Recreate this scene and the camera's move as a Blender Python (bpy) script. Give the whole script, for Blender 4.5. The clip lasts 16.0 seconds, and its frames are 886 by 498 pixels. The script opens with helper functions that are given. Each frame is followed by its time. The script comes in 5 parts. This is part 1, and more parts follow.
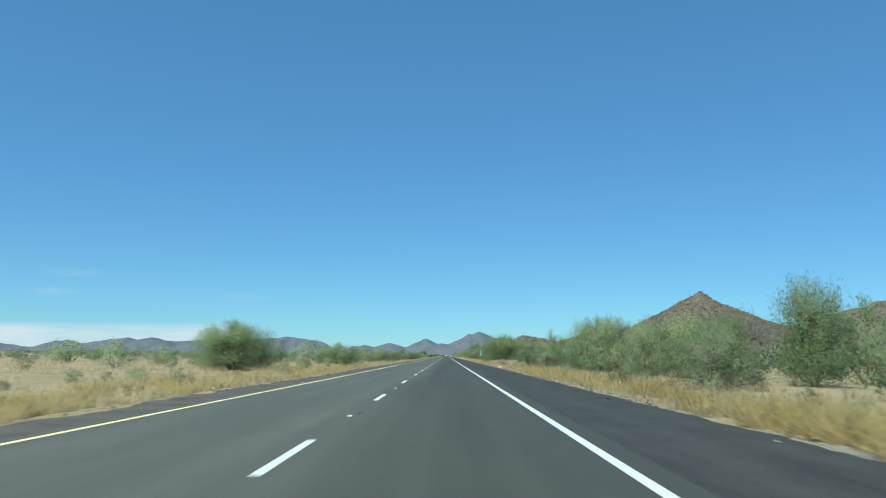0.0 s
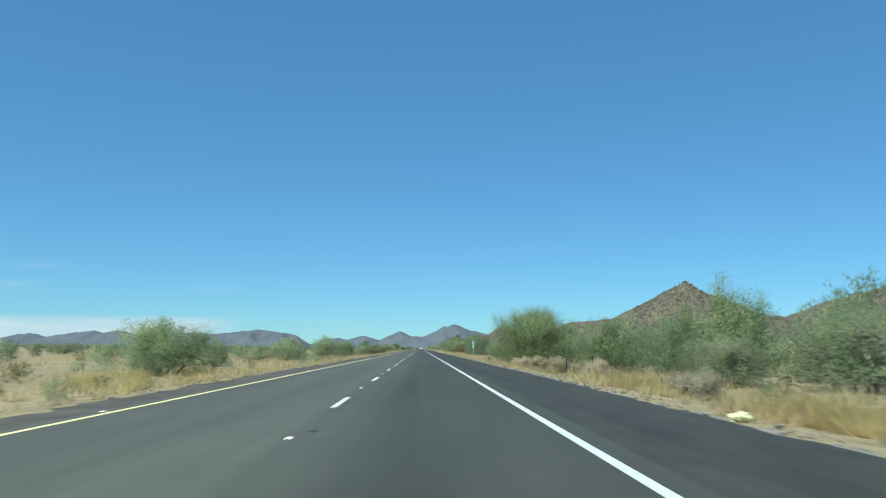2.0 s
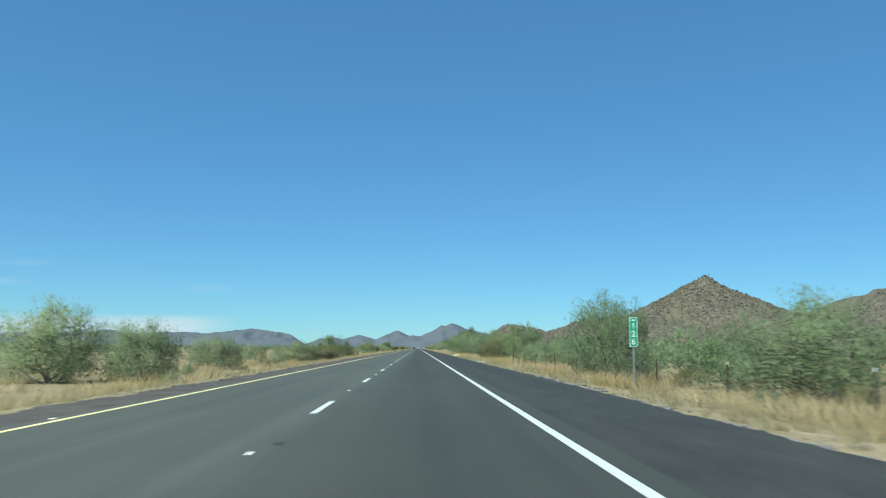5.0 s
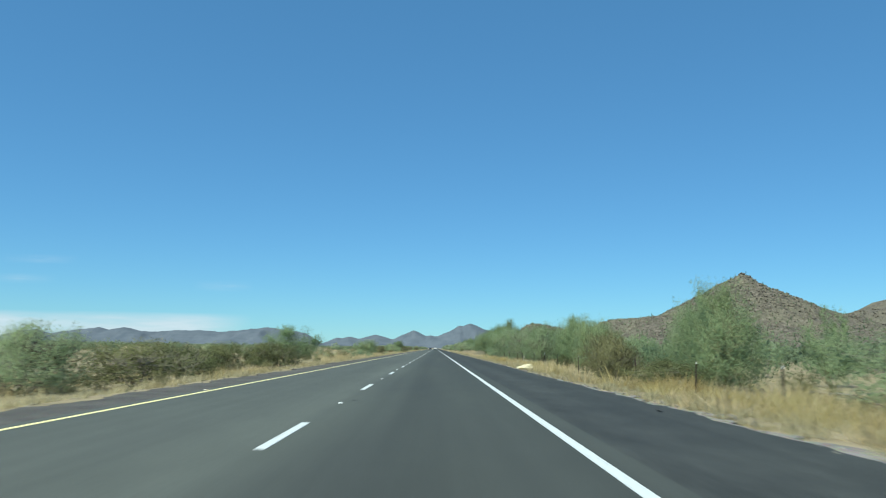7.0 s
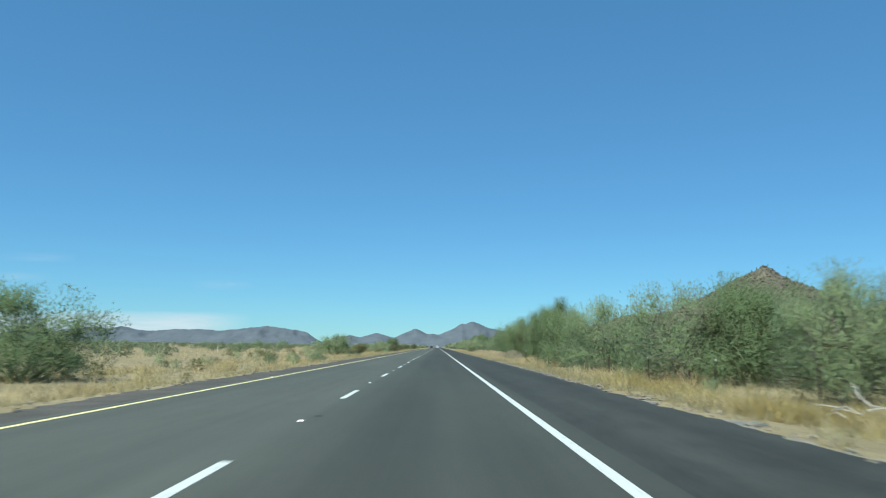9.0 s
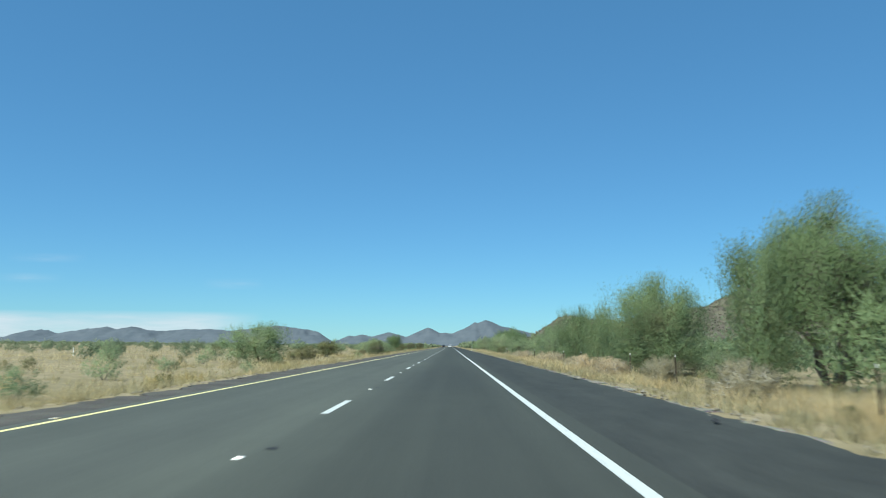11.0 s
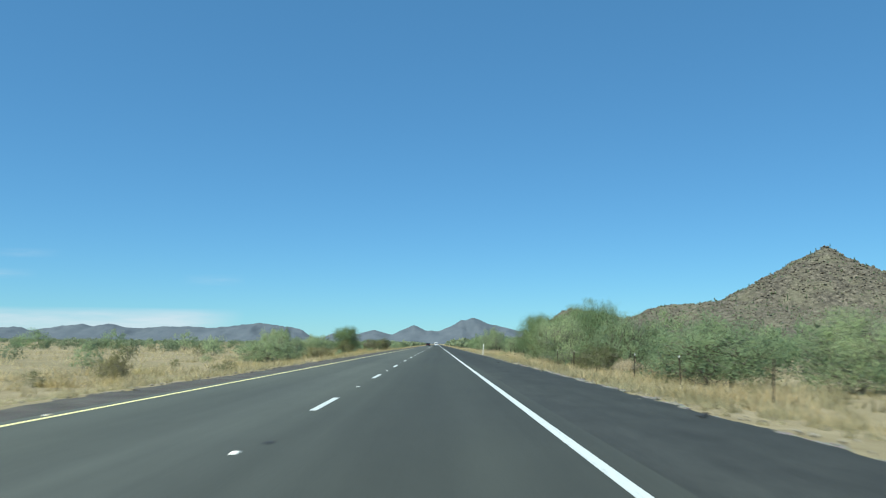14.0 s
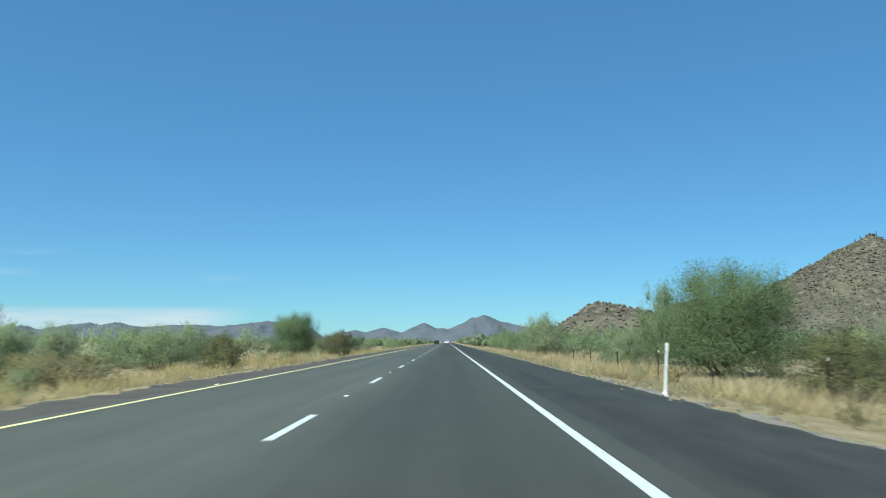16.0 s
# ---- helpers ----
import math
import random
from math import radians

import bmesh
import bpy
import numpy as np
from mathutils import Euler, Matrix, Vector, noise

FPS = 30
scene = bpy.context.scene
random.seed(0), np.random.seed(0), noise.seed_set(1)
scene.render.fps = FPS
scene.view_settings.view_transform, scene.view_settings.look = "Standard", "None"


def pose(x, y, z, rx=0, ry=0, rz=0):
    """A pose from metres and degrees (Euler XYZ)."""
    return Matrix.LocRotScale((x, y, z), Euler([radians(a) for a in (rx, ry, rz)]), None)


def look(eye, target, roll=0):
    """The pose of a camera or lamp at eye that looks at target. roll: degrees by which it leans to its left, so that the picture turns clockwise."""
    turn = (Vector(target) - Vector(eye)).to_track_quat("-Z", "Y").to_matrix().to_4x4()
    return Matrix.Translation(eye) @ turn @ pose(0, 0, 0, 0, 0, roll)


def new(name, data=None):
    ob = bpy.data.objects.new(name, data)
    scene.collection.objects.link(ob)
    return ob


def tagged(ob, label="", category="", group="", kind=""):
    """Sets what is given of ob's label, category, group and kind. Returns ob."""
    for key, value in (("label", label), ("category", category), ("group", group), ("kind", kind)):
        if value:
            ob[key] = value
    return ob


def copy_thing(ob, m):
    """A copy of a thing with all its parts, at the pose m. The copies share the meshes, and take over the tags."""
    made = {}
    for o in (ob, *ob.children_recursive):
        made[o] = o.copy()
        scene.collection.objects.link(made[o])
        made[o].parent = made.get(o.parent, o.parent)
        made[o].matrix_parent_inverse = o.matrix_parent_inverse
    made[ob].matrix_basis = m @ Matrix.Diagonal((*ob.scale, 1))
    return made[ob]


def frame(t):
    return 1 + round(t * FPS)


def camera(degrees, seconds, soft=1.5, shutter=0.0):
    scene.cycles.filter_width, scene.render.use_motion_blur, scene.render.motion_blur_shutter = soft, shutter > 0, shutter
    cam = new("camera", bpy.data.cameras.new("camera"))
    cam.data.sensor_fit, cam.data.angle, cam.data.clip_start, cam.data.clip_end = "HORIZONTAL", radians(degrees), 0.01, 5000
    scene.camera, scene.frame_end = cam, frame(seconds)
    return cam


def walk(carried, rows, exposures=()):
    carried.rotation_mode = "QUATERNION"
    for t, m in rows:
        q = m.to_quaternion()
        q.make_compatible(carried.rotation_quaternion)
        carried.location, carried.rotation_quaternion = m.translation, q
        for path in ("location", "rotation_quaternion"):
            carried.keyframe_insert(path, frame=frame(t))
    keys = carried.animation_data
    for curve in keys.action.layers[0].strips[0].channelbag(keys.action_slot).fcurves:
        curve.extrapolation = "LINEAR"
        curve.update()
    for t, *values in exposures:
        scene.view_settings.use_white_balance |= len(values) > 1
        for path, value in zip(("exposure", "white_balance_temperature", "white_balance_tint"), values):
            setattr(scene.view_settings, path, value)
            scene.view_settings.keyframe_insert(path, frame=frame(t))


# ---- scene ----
cam = camera(60.43, 16.0, soft=1.15, shutter=0.22)

# seconds, metres beside the white edge line, metres along the road, yaw, pitch, roll
PATH_ROWS = [
    (0.0, -1.869, -0.12, 0.251, 7.962, -0.605),
    (0.5, -1.925, 16.22, -0.678, 8.266, -0.739),
    (1.0, -1.962, 32.67, -0.836, 8.231, -1.109),
    (1.5, -1.984, 48.94, -0.840, 8.010, -1.403),
    (2.0, -1.993, 65.48, -1.660, 7.444, -0.465),
    (2.5, -1.990, 82.06, -2.685, 7.467, -0.115),
    (3.0, -1.977, 98.49, -3.083, 7.658, 0.076),
    (3.5, -1.957, 115.07, -2.887, 7.487, 0.047),
    (4.0, -1.931, 131.55, -2.519, 7.438, -0.137),
    (6.5, -1.761, 213.86, -0.903, 7.360, -0.786),
    (7.0, -1.727, 230.27, -0.572, 7.433, -0.937),
    (7.5, -1.695, 246.55, -0.544, 7.320, -1.285),
    (8.0, -1.666, 262.84, -0.394, 7.185, -1.120),
    (8.5, -1.640, 279.09, -0.534, 7.322, -0.877),
    (11.0, -1.571, 360.14, 0.553, 7.237, -0.523),
    (11.5, -1.568, 376.38, 0.640, 7.160, -0.776),
    (12.0, -1.569, 392.41, 0.485, 6.880, -0.513),
    (12.5, -1.573, 408.66, 0.167, 6.772, -0.664),
    (13.0, -1.578, 424.90, -0.011, 6.777, -0.426),
    (13.5, -1.585, 441.10, -0.480, 6.934, -0.202),
    (14.0, -1.592, 457.44, -0.479, 7.104, -0.598),
    (14.5, -1.599, 473.61, 0.256, 7.043, -0.771),
    (15.0, -1.603, 489.91, 0.519, 7.079, -0.556),
    (15.5, -1.605, 506.27, 0.341, 7.177, -0.495),
    (16.0, -1.601, 522.61, 0.310, 6.931, -0.422),
]
EYE = 1.143
walk(cam, [(t, pose(x, y, EYE, 90 + pitch, roll, yaw)) for t, x, y, yaw, pitch, roll in PATH_ROWS],
     exposures=((0.0, 0.35), (16.0, 0.35)))

# ---------------------------------------------------------------- light
SUN_ELEVATION, SUN_AZIMUTH = 58.0, 215.0     # azimuth clockwise from straight ahead
world = bpy.data.worlds.new("desert_sky")
scene.world = world
world.use_nodes = True
wn = world.node_tree
wn.nodes.clear()
sky = wn.nodes.new("ShaderNodeTexSky")
sky.sky_type = "NISHITA"
sky.sun_disc = False
sky.sun_elevation = radians(SUN_ELEVATION)
sky.sun_rotation = radians(SUN_AZIMUTH)
sky.altitude = 600
sky.air_density, sky.dust_density, sky.ozone_density = 1.0, 0.0, 3.0
bg = wn.nodes.new("ShaderNodeBackground")
bg.inputs["Strength"].default_value = 0.080
wout = wn.nodes.new("ShaderNodeOutputWorld")
tint = wn.nodes.new("ShaderNodeMix")
tint.data_type, tint.blend_type = "RGBA", "MULTIPLY"
tint.inputs[0].default_value = 1.0
tint.inputs[7].default_value = (0.55, 1.02, 1.24, 1)
wn.links.new(sky.outputs[0], tint.inputs[6])
even = wn.nodes.new("ShaderNodeMix")
even.data_type, even.blend_type = "RGBA", "MIX"
even.inputs[0].default_value = 0.30
even.inputs[7].default_value = (1.12, 3.8, 6.7, 1)
wn.links.new(tint.outputs[2], even.inputs[6])
wn.links.new(even.outputs[2], bg.inputs["Color"])
wn.links.new(bg.outputs[0], wout.inputs["Surface"])

sun_data = bpy.data.lights.new("sun", "SUN")
sun_data.energy = 5.0
sun_data.angle = radians(0.53)
sun_data.color = (0.90, 0.97, 0.86)
sun = new("sun", sun_data)
_a, _e = radians(SUN_AZIMUTH), radians(SUN_ELEVATION)
sun.matrix_world = look((0, 0, 50), Vector((0, 0, 50)) - Vector((math.sin(_a) * math.cos(_e), math.cos(_a) * math.cos(_e), math.sin(_e))))


# ---------------------------------------------------------------- materials
def material(name, rough=0.9, metal=0.0, spec=0.3):
    m = bpy.data.materials.new(name)
    m.use_nodes = True
    b = m.node_tree.nodes["Principled BSDF"]
    b.inputs["Roughness"].default_value = rough
    b.inputs["Metallic"].default_value = metal
    b.inputs["Specular IOR Level"].default_value = spec
    return m, m.node_tree.nodes, m.node_tree.links, b


def texnoise(n, l, vec, scale, detail=4.0, rough=0.55):
    t = n.new("ShaderNodeTexNoise")
    t.inputs["Scale"].default_value, t.inputs["Detail"].default_value, t.inputs["Roughness"].default_value = scale, detail, rough
    if vec is not None:
        l.new(vec, t.inputs["Vector"])
    return t.outputs["Fac"]


def ramp(n, l, fac, stops):
    r = n.new("ShaderNodeValToRGB")
    el = r.color_ramp.elements
    while len(el) < len(stops):
        el.new(0.5)
    for e, (p, c) in zip(el, stops):
        e.position, e.color = p, (*c, 1)
    l.new(fac, r.inputs["Fac"])
    return r.outputs["Color"]


def blend(n, l, a, b, fac, mode="MIX"):
    m = n.new("ShaderNodeMix")
    m.data_type, m.blend_type = "RGBA", mode
    for sock, v in ((m.inputs[6], a), (m.inputs[7], b), (m.inputs[0], fac)):
        if isinstance(v, bpy.types.NodeSocket):
            l.new(v, sock)
        elif isinstance(v, tuple):
            sock.default_value = (*v, 1)
        else:
            sock.default_value = v
    return m.outputs[2]


def bumped(n, l, b, height, strength, distance):
    k = n.new("ShaderNodeBump")
    k.inputs["Strength"].default_value, k.inputs["Distance"].default_value = strength, distance
    l.new(height, k.inputs["Height"])
    l.new(k.outputs[0], b.inputs["Normal"])


def coords(n, l, sx=1.0, sy=1.0, sz=1.0):
    c = n.new("ShaderNodeNewGeometry").outputs["Position"]
    m = n.new("ShaderNodeMapping")
    m.inputs["Scale"].default_value = (sx, sy, sz)
    l.new(c, m.inputs["Vector"])
    return m.outputs[0]


def asphalt(name, dark, light, streak, wheel_paths=False, mottle=0.06):
    m, n, l, b = material(name, 0.85, 0.0, 0.35)
    fine = texnoise(n, l, coords(n, l), 38.0, 3.0)
    long_ = texnoise(n, l, coords(n, l, 1.1, 0.012, 1.0), 1.0, 4.0, 0.6)
    patch = texnoise(n, l, coords(n, l, 0.35, 0.05, 1.0), 1.0, 3.0)
    c = ramp(n, l, fine, ((0.25, dark), (0.75, light)))
    c = blend(n, l, c, ramp(n, l, long_, ((0.3, (1 - streak,) * 3), (0.7, (1 + streak * 0.6,) * 3))), 1.0, "MULTIPLY")
    c = blend(n, l, c, ramp(n, l, patch, ((0.35, (0.9, 0.9, 0.92)), (0.65, (1.06, 1.06, 1.04)))), 1.0, "MULTIPLY")
    blotch = texnoise(n, l, coords(n, l, 1.3, 0.45, 1.0), 1.0, 5.0, 0.7)
    c = blend(n, l, c, ramp(n, l, blotch, ((0.34, (1 - mottle,) * 3), (0.5, (1.0,) * 3), (0.68, (1 + mottle,) * 3))), 1.0, "MULTIPLY")
    speck = texnoise(n, l, coords(n, l), 11.0, 2.0, 0.5)
    c = blend(n, l, c, ramp(n, l, speck, ((0.66, (1.0,) * 3), (0.76, (1 + 2.5 * mottle,) * 3))), 1.0, "MULTIPLY")
    if wheel_paths:
        sep = n.new("ShaderNodeSeparateXYZ")
        l.new(coords(n, l), sep.inputs[0])
        rng_ = n.new("ShaderNodeMapRange")
        rng_.inputs["From Min"].default_value, rng_.inputs["From Max"].default_value = -8.0, 1.0
        l.new(sep.outputs["X"], rng_.inputs["Value"])
        lanes = ramp(n, l, rng_.outputs[0], ((0.05, (1.58,) * 3), (0.27, (1.50,) * 3), (0.44, (1.58,) * 3), (0.55, (1.20,) * 3), (0.63, (0.92,) * 3), (0.78, (0.93,) * 3), (0.88, (0.98,) * 3)))
        c = blend(n, l, c, lanes, 1.0, "MULTIPLY")
    l.new(c, b.inputs["Base Color"])
    bumped(n, l, b, fine, 0.5, 0.006)
    return m


M_LANE = asphalt("lane_asphalt", (0.038, 0.0412, 0.0345), (0.064, 0.0685, 0.0575), 0.20, True)
M_SHOULDER = asphalt("shoulder_asphalt", (0.0262, 0.0278, 0.0240), (0.050, 0.0522, 0.0460), 0.26, mottle=0.24)


def paint_material(name, colour, worn):
    m, n, l, b = material(name, 0.6, 0.0, 0.4)
    w = texnoise(n, l, coords(n, l, 6, 2.0, 1), 3.0, 5.0, 0.7)
    c = ramp(n, l, w, ((0.28, worn), (0.45, colour), (0.8, tuple(min(1, v * 1.08) for v in colour))))
    l.new(c, b.inputs["Base Color"])
    bumped(n, l, b, w, 0.2, 0.002)
    return m


M_WHITE_PAINT = paint_material("white_road_paint", (0.55, 0.57, 0.55), (0.30, 0.30, 0.29))
M_YELLOW_PAINT = paint_material("yellow_road_paint", (0.80, 0.69, 0.32), (0.50, 0.43, 0.22))


def ground_material():
    m, n, l, b = material("desert_dirt", 0.95, 0.0, 0.15)
    big = texnoise(n, l, coords(n, l), 0.09, 5.0, 0.6)
    mid = texnoise(n, l, coords(n, l), 0.8, 5.0, 0.6)
    fine = texnoise(n, l, coords(n, l), 14.0, 4.0, 0.7)
    c = ramp(n, l, mid, ((0.3, (0.245, 0.205, 0.130)), (0.55, (0.31, 0.265, 0.175)), (0.75, (0.385, 0.335, 0.235))))
    c = blend(n, l, c, ramp(n, l, big, ((0.35, (0.82, 0.80, 0.72)), (0.65, (1.05, 1.0, 0.95)))), 1.0, "MULTIPLY")
    c = blend(n, l, c, ramp(n, l, fine, ((0.3, (0.75, 0.74, 0.72)), (0.7, (1.1, 1.1, 1.1)))), 1.0, "MULTIPLY")
    l.new(c, b.inputs["Base Color"])
    bumped(n, l, b, fine, 0.6, 0.04)
    return m


M_GROUND = ground_material()


def gravel_material():
    m, n, l, b = material("verge_gravel", 0.95, 0.0, 0.2)
    v = n.new("ShaderNodeTexVoronoi")
    v.inputs["Scale"].default_value = 24.0
    l.new(coords(n, l), v.inputs["Vector"])
    mid = texnoise(n, l, coords(n, l), 1.2, 4.0)
    c = blend(n, l, ramp(n, l, mid, ((0.3, (0.12, 0.104, 0.082)), (0.7, (0.235, 0.205, 0.162)))), v.outputs["Color"], 0.12)
    l.new(c, b.inputs["Base Color"])
    bumped(n, l, b, v.outputs["Distance"], 0.7, 0.03)
    return m


M_GRAVEL = gravel_material()


def gravel_dark_material():
    m, n, l, b = material("dark_verge_gravel", 0.95, 0.0, 0.2)
    v = n.new("ShaderNodeTexVoronoi")
    v.inputs["Scale"].default_value = 26.0
    l.new(coords(n, l), v.inputs["Vector"])
    mid = texnoise(n, l, coords(n, l), 0.9, 4.0)
    c = blend(n, l, ramp(n, l, mid, ((0.3, (0.058, 0.053, 0.046)), (0.7, (0.105, 0.096, 0.082)))), v.outputs["Color"], 0.025)
    l.new(c, b.inputs["Base Color"])
    bumped(n, l, b, v.outputs["Distance"], 0.7, 0.03)
    return m


M_DARK_GRAVEL = gravel_dark_material()


def foliage(name, c0, c1, c2, through_light=0.25, rough=0.75, patch=None):
    """Small leaves: each island its own tone, some light passing through."""
    m, n, l, b = material(name, rough, 0.0, 0.12)
    rnd = n.new("ShaderNodeNewGeometry").outputs["Random Per Island"]
    ob = n.new("ShaderNodeObjectInfo").outputs["Random"]
    c = ramp(n, l, rnd, ((0.0, c0), (0.5, c1), (1.0, c2)))
    c = blend(n, l, c, ramp(n, l, ob, ((0.0, (0.70, 0.76, 0.72)), (0.5, (0.98, 0.98, 0.94)), (1.0, (1.20, 1.14, 1.08)))), 1.0, "MULTIPLY")
    if patch:
        spots_ = texnoise(n, l, coords(n, l), 0.22, 3.0, 0.6)
        c = blend(n, l, c, ramp(n, l, spots_, ((0.36, patch), (0.62, (1.1, 1.1, 1.1)))), 1.0, "MULTIPLY")
    l.new(c, b.inputs["Base Color"])
    tr = n.new("ShaderNodeBsdfTranslucent")
    l.new(c, tr.inputs["Color"])
    mx = n.new("ShaderNodeMixShader")
    mx.inputs[0].default_value = through_light
    l.new(b.outputs[0], mx.inputs[1])
    l.new(tr.outputs[0], mx.inputs[2])
    l.new(mx.outputs[0], n["Material Output"].inputs["Surface"])
    return m


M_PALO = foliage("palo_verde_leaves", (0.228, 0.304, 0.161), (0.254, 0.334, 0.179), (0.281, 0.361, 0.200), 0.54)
# darker copy of M_PALO for big trees, shade put into the leaf colour
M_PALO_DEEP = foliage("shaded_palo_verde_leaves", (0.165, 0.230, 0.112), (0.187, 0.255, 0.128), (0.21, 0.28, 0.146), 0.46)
M_BUSH = foliage("creosote_leaves", (0.268, 0.342, 0.194), (0.294, 0.371, 0.214), (0.320, 0.397, 0.238), 0.58)
M_CREOSOTE = foliage("dark_creosote_leaves", (0.128, 0.142, 0.066), (0.152, 0.166, 0.078), (0.182, 0.196, 0.098), 0.42)
M_DRY = foliage("dry_brush_leaves", (0.172, 0.170, 0.086), (0.212, 0.207, 0.106), (0.262, 0.252, 0.138), 0.48)
M_TUMBLE = foliage("tumbleweed_stems", (0.45, 0.375, 0.262), (0.52, 0.438, 0.312), (0.59, 0.50, 0.365), 0.52)
M_SCRUB = foliage("far_scrub_leaves", (0.20, 0.245, 0.15), (0.225, 0.275, 0.17), (0.255, 0.305, 0.195), 0.45)
M_GRASS = foliage("dry_grass_blades", (0.457, 0.394, 0.248), (0.507, 0.443, 0.290), (0.562, 0.498, 0.336), 0.52, patch=(0.84, 0.79, 0.70))
M_GRASS_GOLD = foliage("golden_bunch_grass_blades", (0.43, 0.362, 0.178), (0.485, 0.412, 0.212), (0.55, 0.475, 0.258), 0.48, patch=(0.84, 0.77, 0.66))


def bark_material(name, dark, light):
    m, n, l, b = material(name, 0.9, 0.0, 0.2)
    t = texnoise(n, l, coords(n, l, 1, 1, 0.3), 22.0, 4.0)
    l.new(ramp(n, l, t, ((0.3, dark), (0.7, light))), b.inputs["Base Color"])
    bumped(n, l, b, t, 0.5, 0.01)
    return m


M_SAGUARO = bark_material("saguaro_skin", (0.055, 0.085, 0.04), (0.10, 0.14, 0.07))
M_BARK_GREEN = bark_material("palo_verde_bark", (0.11, 0.12, 0.06), (0.21, 0.22, 0.12))
M_DEAD_WOOD = bark_material("bleached_dead_wood", (0.34, 0.31, 0.27), (0.58, 0.55, 0.49))
M_BARK_GREY = bark_material("grey_twigs", (0.12, 0.10, 0.085), (0.24, 0.21, 0.175))


def rock_material(name, c0, c1, c2, scale, shrub):
    m, n, l, b = material(name, 0.95, 0.0, 0.15)
    big = texnoise(n, l, coords(n, l), 0.02 * scale, 4.0, 0.6)
    mid = texnoise(n, l, coords(n, l), 0.13 * scale, 5.0, 0.7)
    fine = texnoise(n, l, coords(n, l), 0.6 * scale, 4.0, 0.7)
    c = ramp(n, l, mid, ((0.32, c0), (0.52, c1), (0.7, c2)))
    c = blend(n, l, c, ramp(n, l, fine, ((0.35, (0.62, 0.6, 0.58)), (0.65, (1.2, 1.18, 1.15)))), 1.0, "MULTIPLY")
    c = blend(n, l, c, shrub, ramp(n, l, big, ((0.45, (0, 0, 0)), (0.66, (0.55, 0.55, 0.55)))))
    l.new(c, b.inputs["Base Color"])
    bumped(n, l, b, mid, 1.0, 3.0 / scale)
    return m


M_STONE = rock_material("pale_stone", (0.20, 0.18, 0.15), (0.31, 0.285, 0.24), (0.41, 0.375, 0.32), 30.0, (0.27, 0.245, 0.20))
M_HILL = rock_material("hill_rock", (0.043, 0.039, 0.034), (0.134, 0.118, 0.094), (0.275, 0.24, 0.19), 1.6, (0.185, 0.172, 0.112))
M_BOULDER = rock_material("boulder_rock", (0.063, 0.055, 0.045), (0.163, 0.141, 0.111), (0.30, 0.26, 0.205), 6.0, (0.135, 0.122, 0.09))


# rock colour shifted to blue-grey: the haze of distance is painted into it
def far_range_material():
    m, n, l, b = material("haze_tinted_mountain_rock", 1.0, 0.0, 0.0)
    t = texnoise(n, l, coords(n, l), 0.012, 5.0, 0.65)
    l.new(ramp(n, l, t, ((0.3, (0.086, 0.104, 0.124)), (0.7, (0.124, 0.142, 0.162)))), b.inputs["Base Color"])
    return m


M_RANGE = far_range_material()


def plain(name, colour, rough, metal=0.0, spec=0.4, wear=0.15, scale=8.0):
    m, n, l, b = material(name, rough, metal, spec)
    t = texnoise(n, l, coords(n, l), scale, 4.0)
    l.new(ramp(n, l, t, ((0.3, tuple(v * (1 - wear) for v in colour)), (0.7, tuple(min(1, v * (1 + wear * 0.5)) for v in colour)))), b.inputs["Base Color"])
    return m


M_POST_WHITE = plain("white_post_plastic", (0.82, 0.82, 0.80), 0.5)
M_SIGN_GREEN = plain("green_sign_sheeting", (0.005, 0.33, 0.20), 0.6)
M_SIGN_WHITE = plain("white_sign_sheeting", (0.85, 0.87, 0.85), 0.4, wear=0.03)
M_GALVANISED = plain("galvanised_steel", (0.42, 0.43, 0.43), 0.5, 0.8)
M_LITTER = plain("pale_yellow_plastic", (0.72, 0.74, 0.42), 0.45)
M_SACK = plain("cream_woven_sack", (0.64, 0.56, 0.36), 0.8, 0.0, 0.2, 0.12, 14.0)
M_RUST = plain("rusty_steel_post", (0.05, 0.035, 0.025), 0.8, 0.1)
M_REFLECT_W = plain("white_reflector", (0.85, 0.86, 0.84), 0.25, wear=0.05)
M_REFLECT_Y = plain("amber_reflector", (0.8, 0.6, 0.28), 0.3, wear=0.05)
M_TYRE_SCRAP = plain("black_rubber", (0.025, 0.025, 0.027), 0.8)
M_CAR_DARK = plain("dark_car_paint", (0.02, 0.022, 0.026), 0.25, 0.2, 0.5, 0.05)
M_CAR_WHITE = plain("white_car_paint", (0.75, 0.76, 0.77), 0.3, 0.0, 0.5, 0.05)
M_GLASS_DARK = plain("tinted_car_glass", (0.02, 0.025, 0.03), 0.08, 0.0, 0.6, 0.02)
M_LAMP_RED = plain("red_tail_lamp", (0.35, 0.02, 0.02), 0.3, 0.0, 0.5, 0.05)


# ---------------------------------------------------------------- mesh helpers
def mesh_from(name, verts, faces, mat, smooth=False):
    me = bpy.data.meshes.new(name)
    me.from_pydata([tuple(v) for v in verts] if not isinstance(verts, list) else verts, [], faces if isinstance(faces, list) else faces.tolist())
    me.materials.append(mat)
    if smooth:
        me.polygons.foreach_set("use_smooth", [True] * len(me.polygons))
    me.update()
    return me


def part(name, me, parent, label="", at=None):
    ob = new(name, me)
    ob.parent = parent
    if at is not None:
        ob.location = at
    if label:
        tagged(ob, label)
    return ob


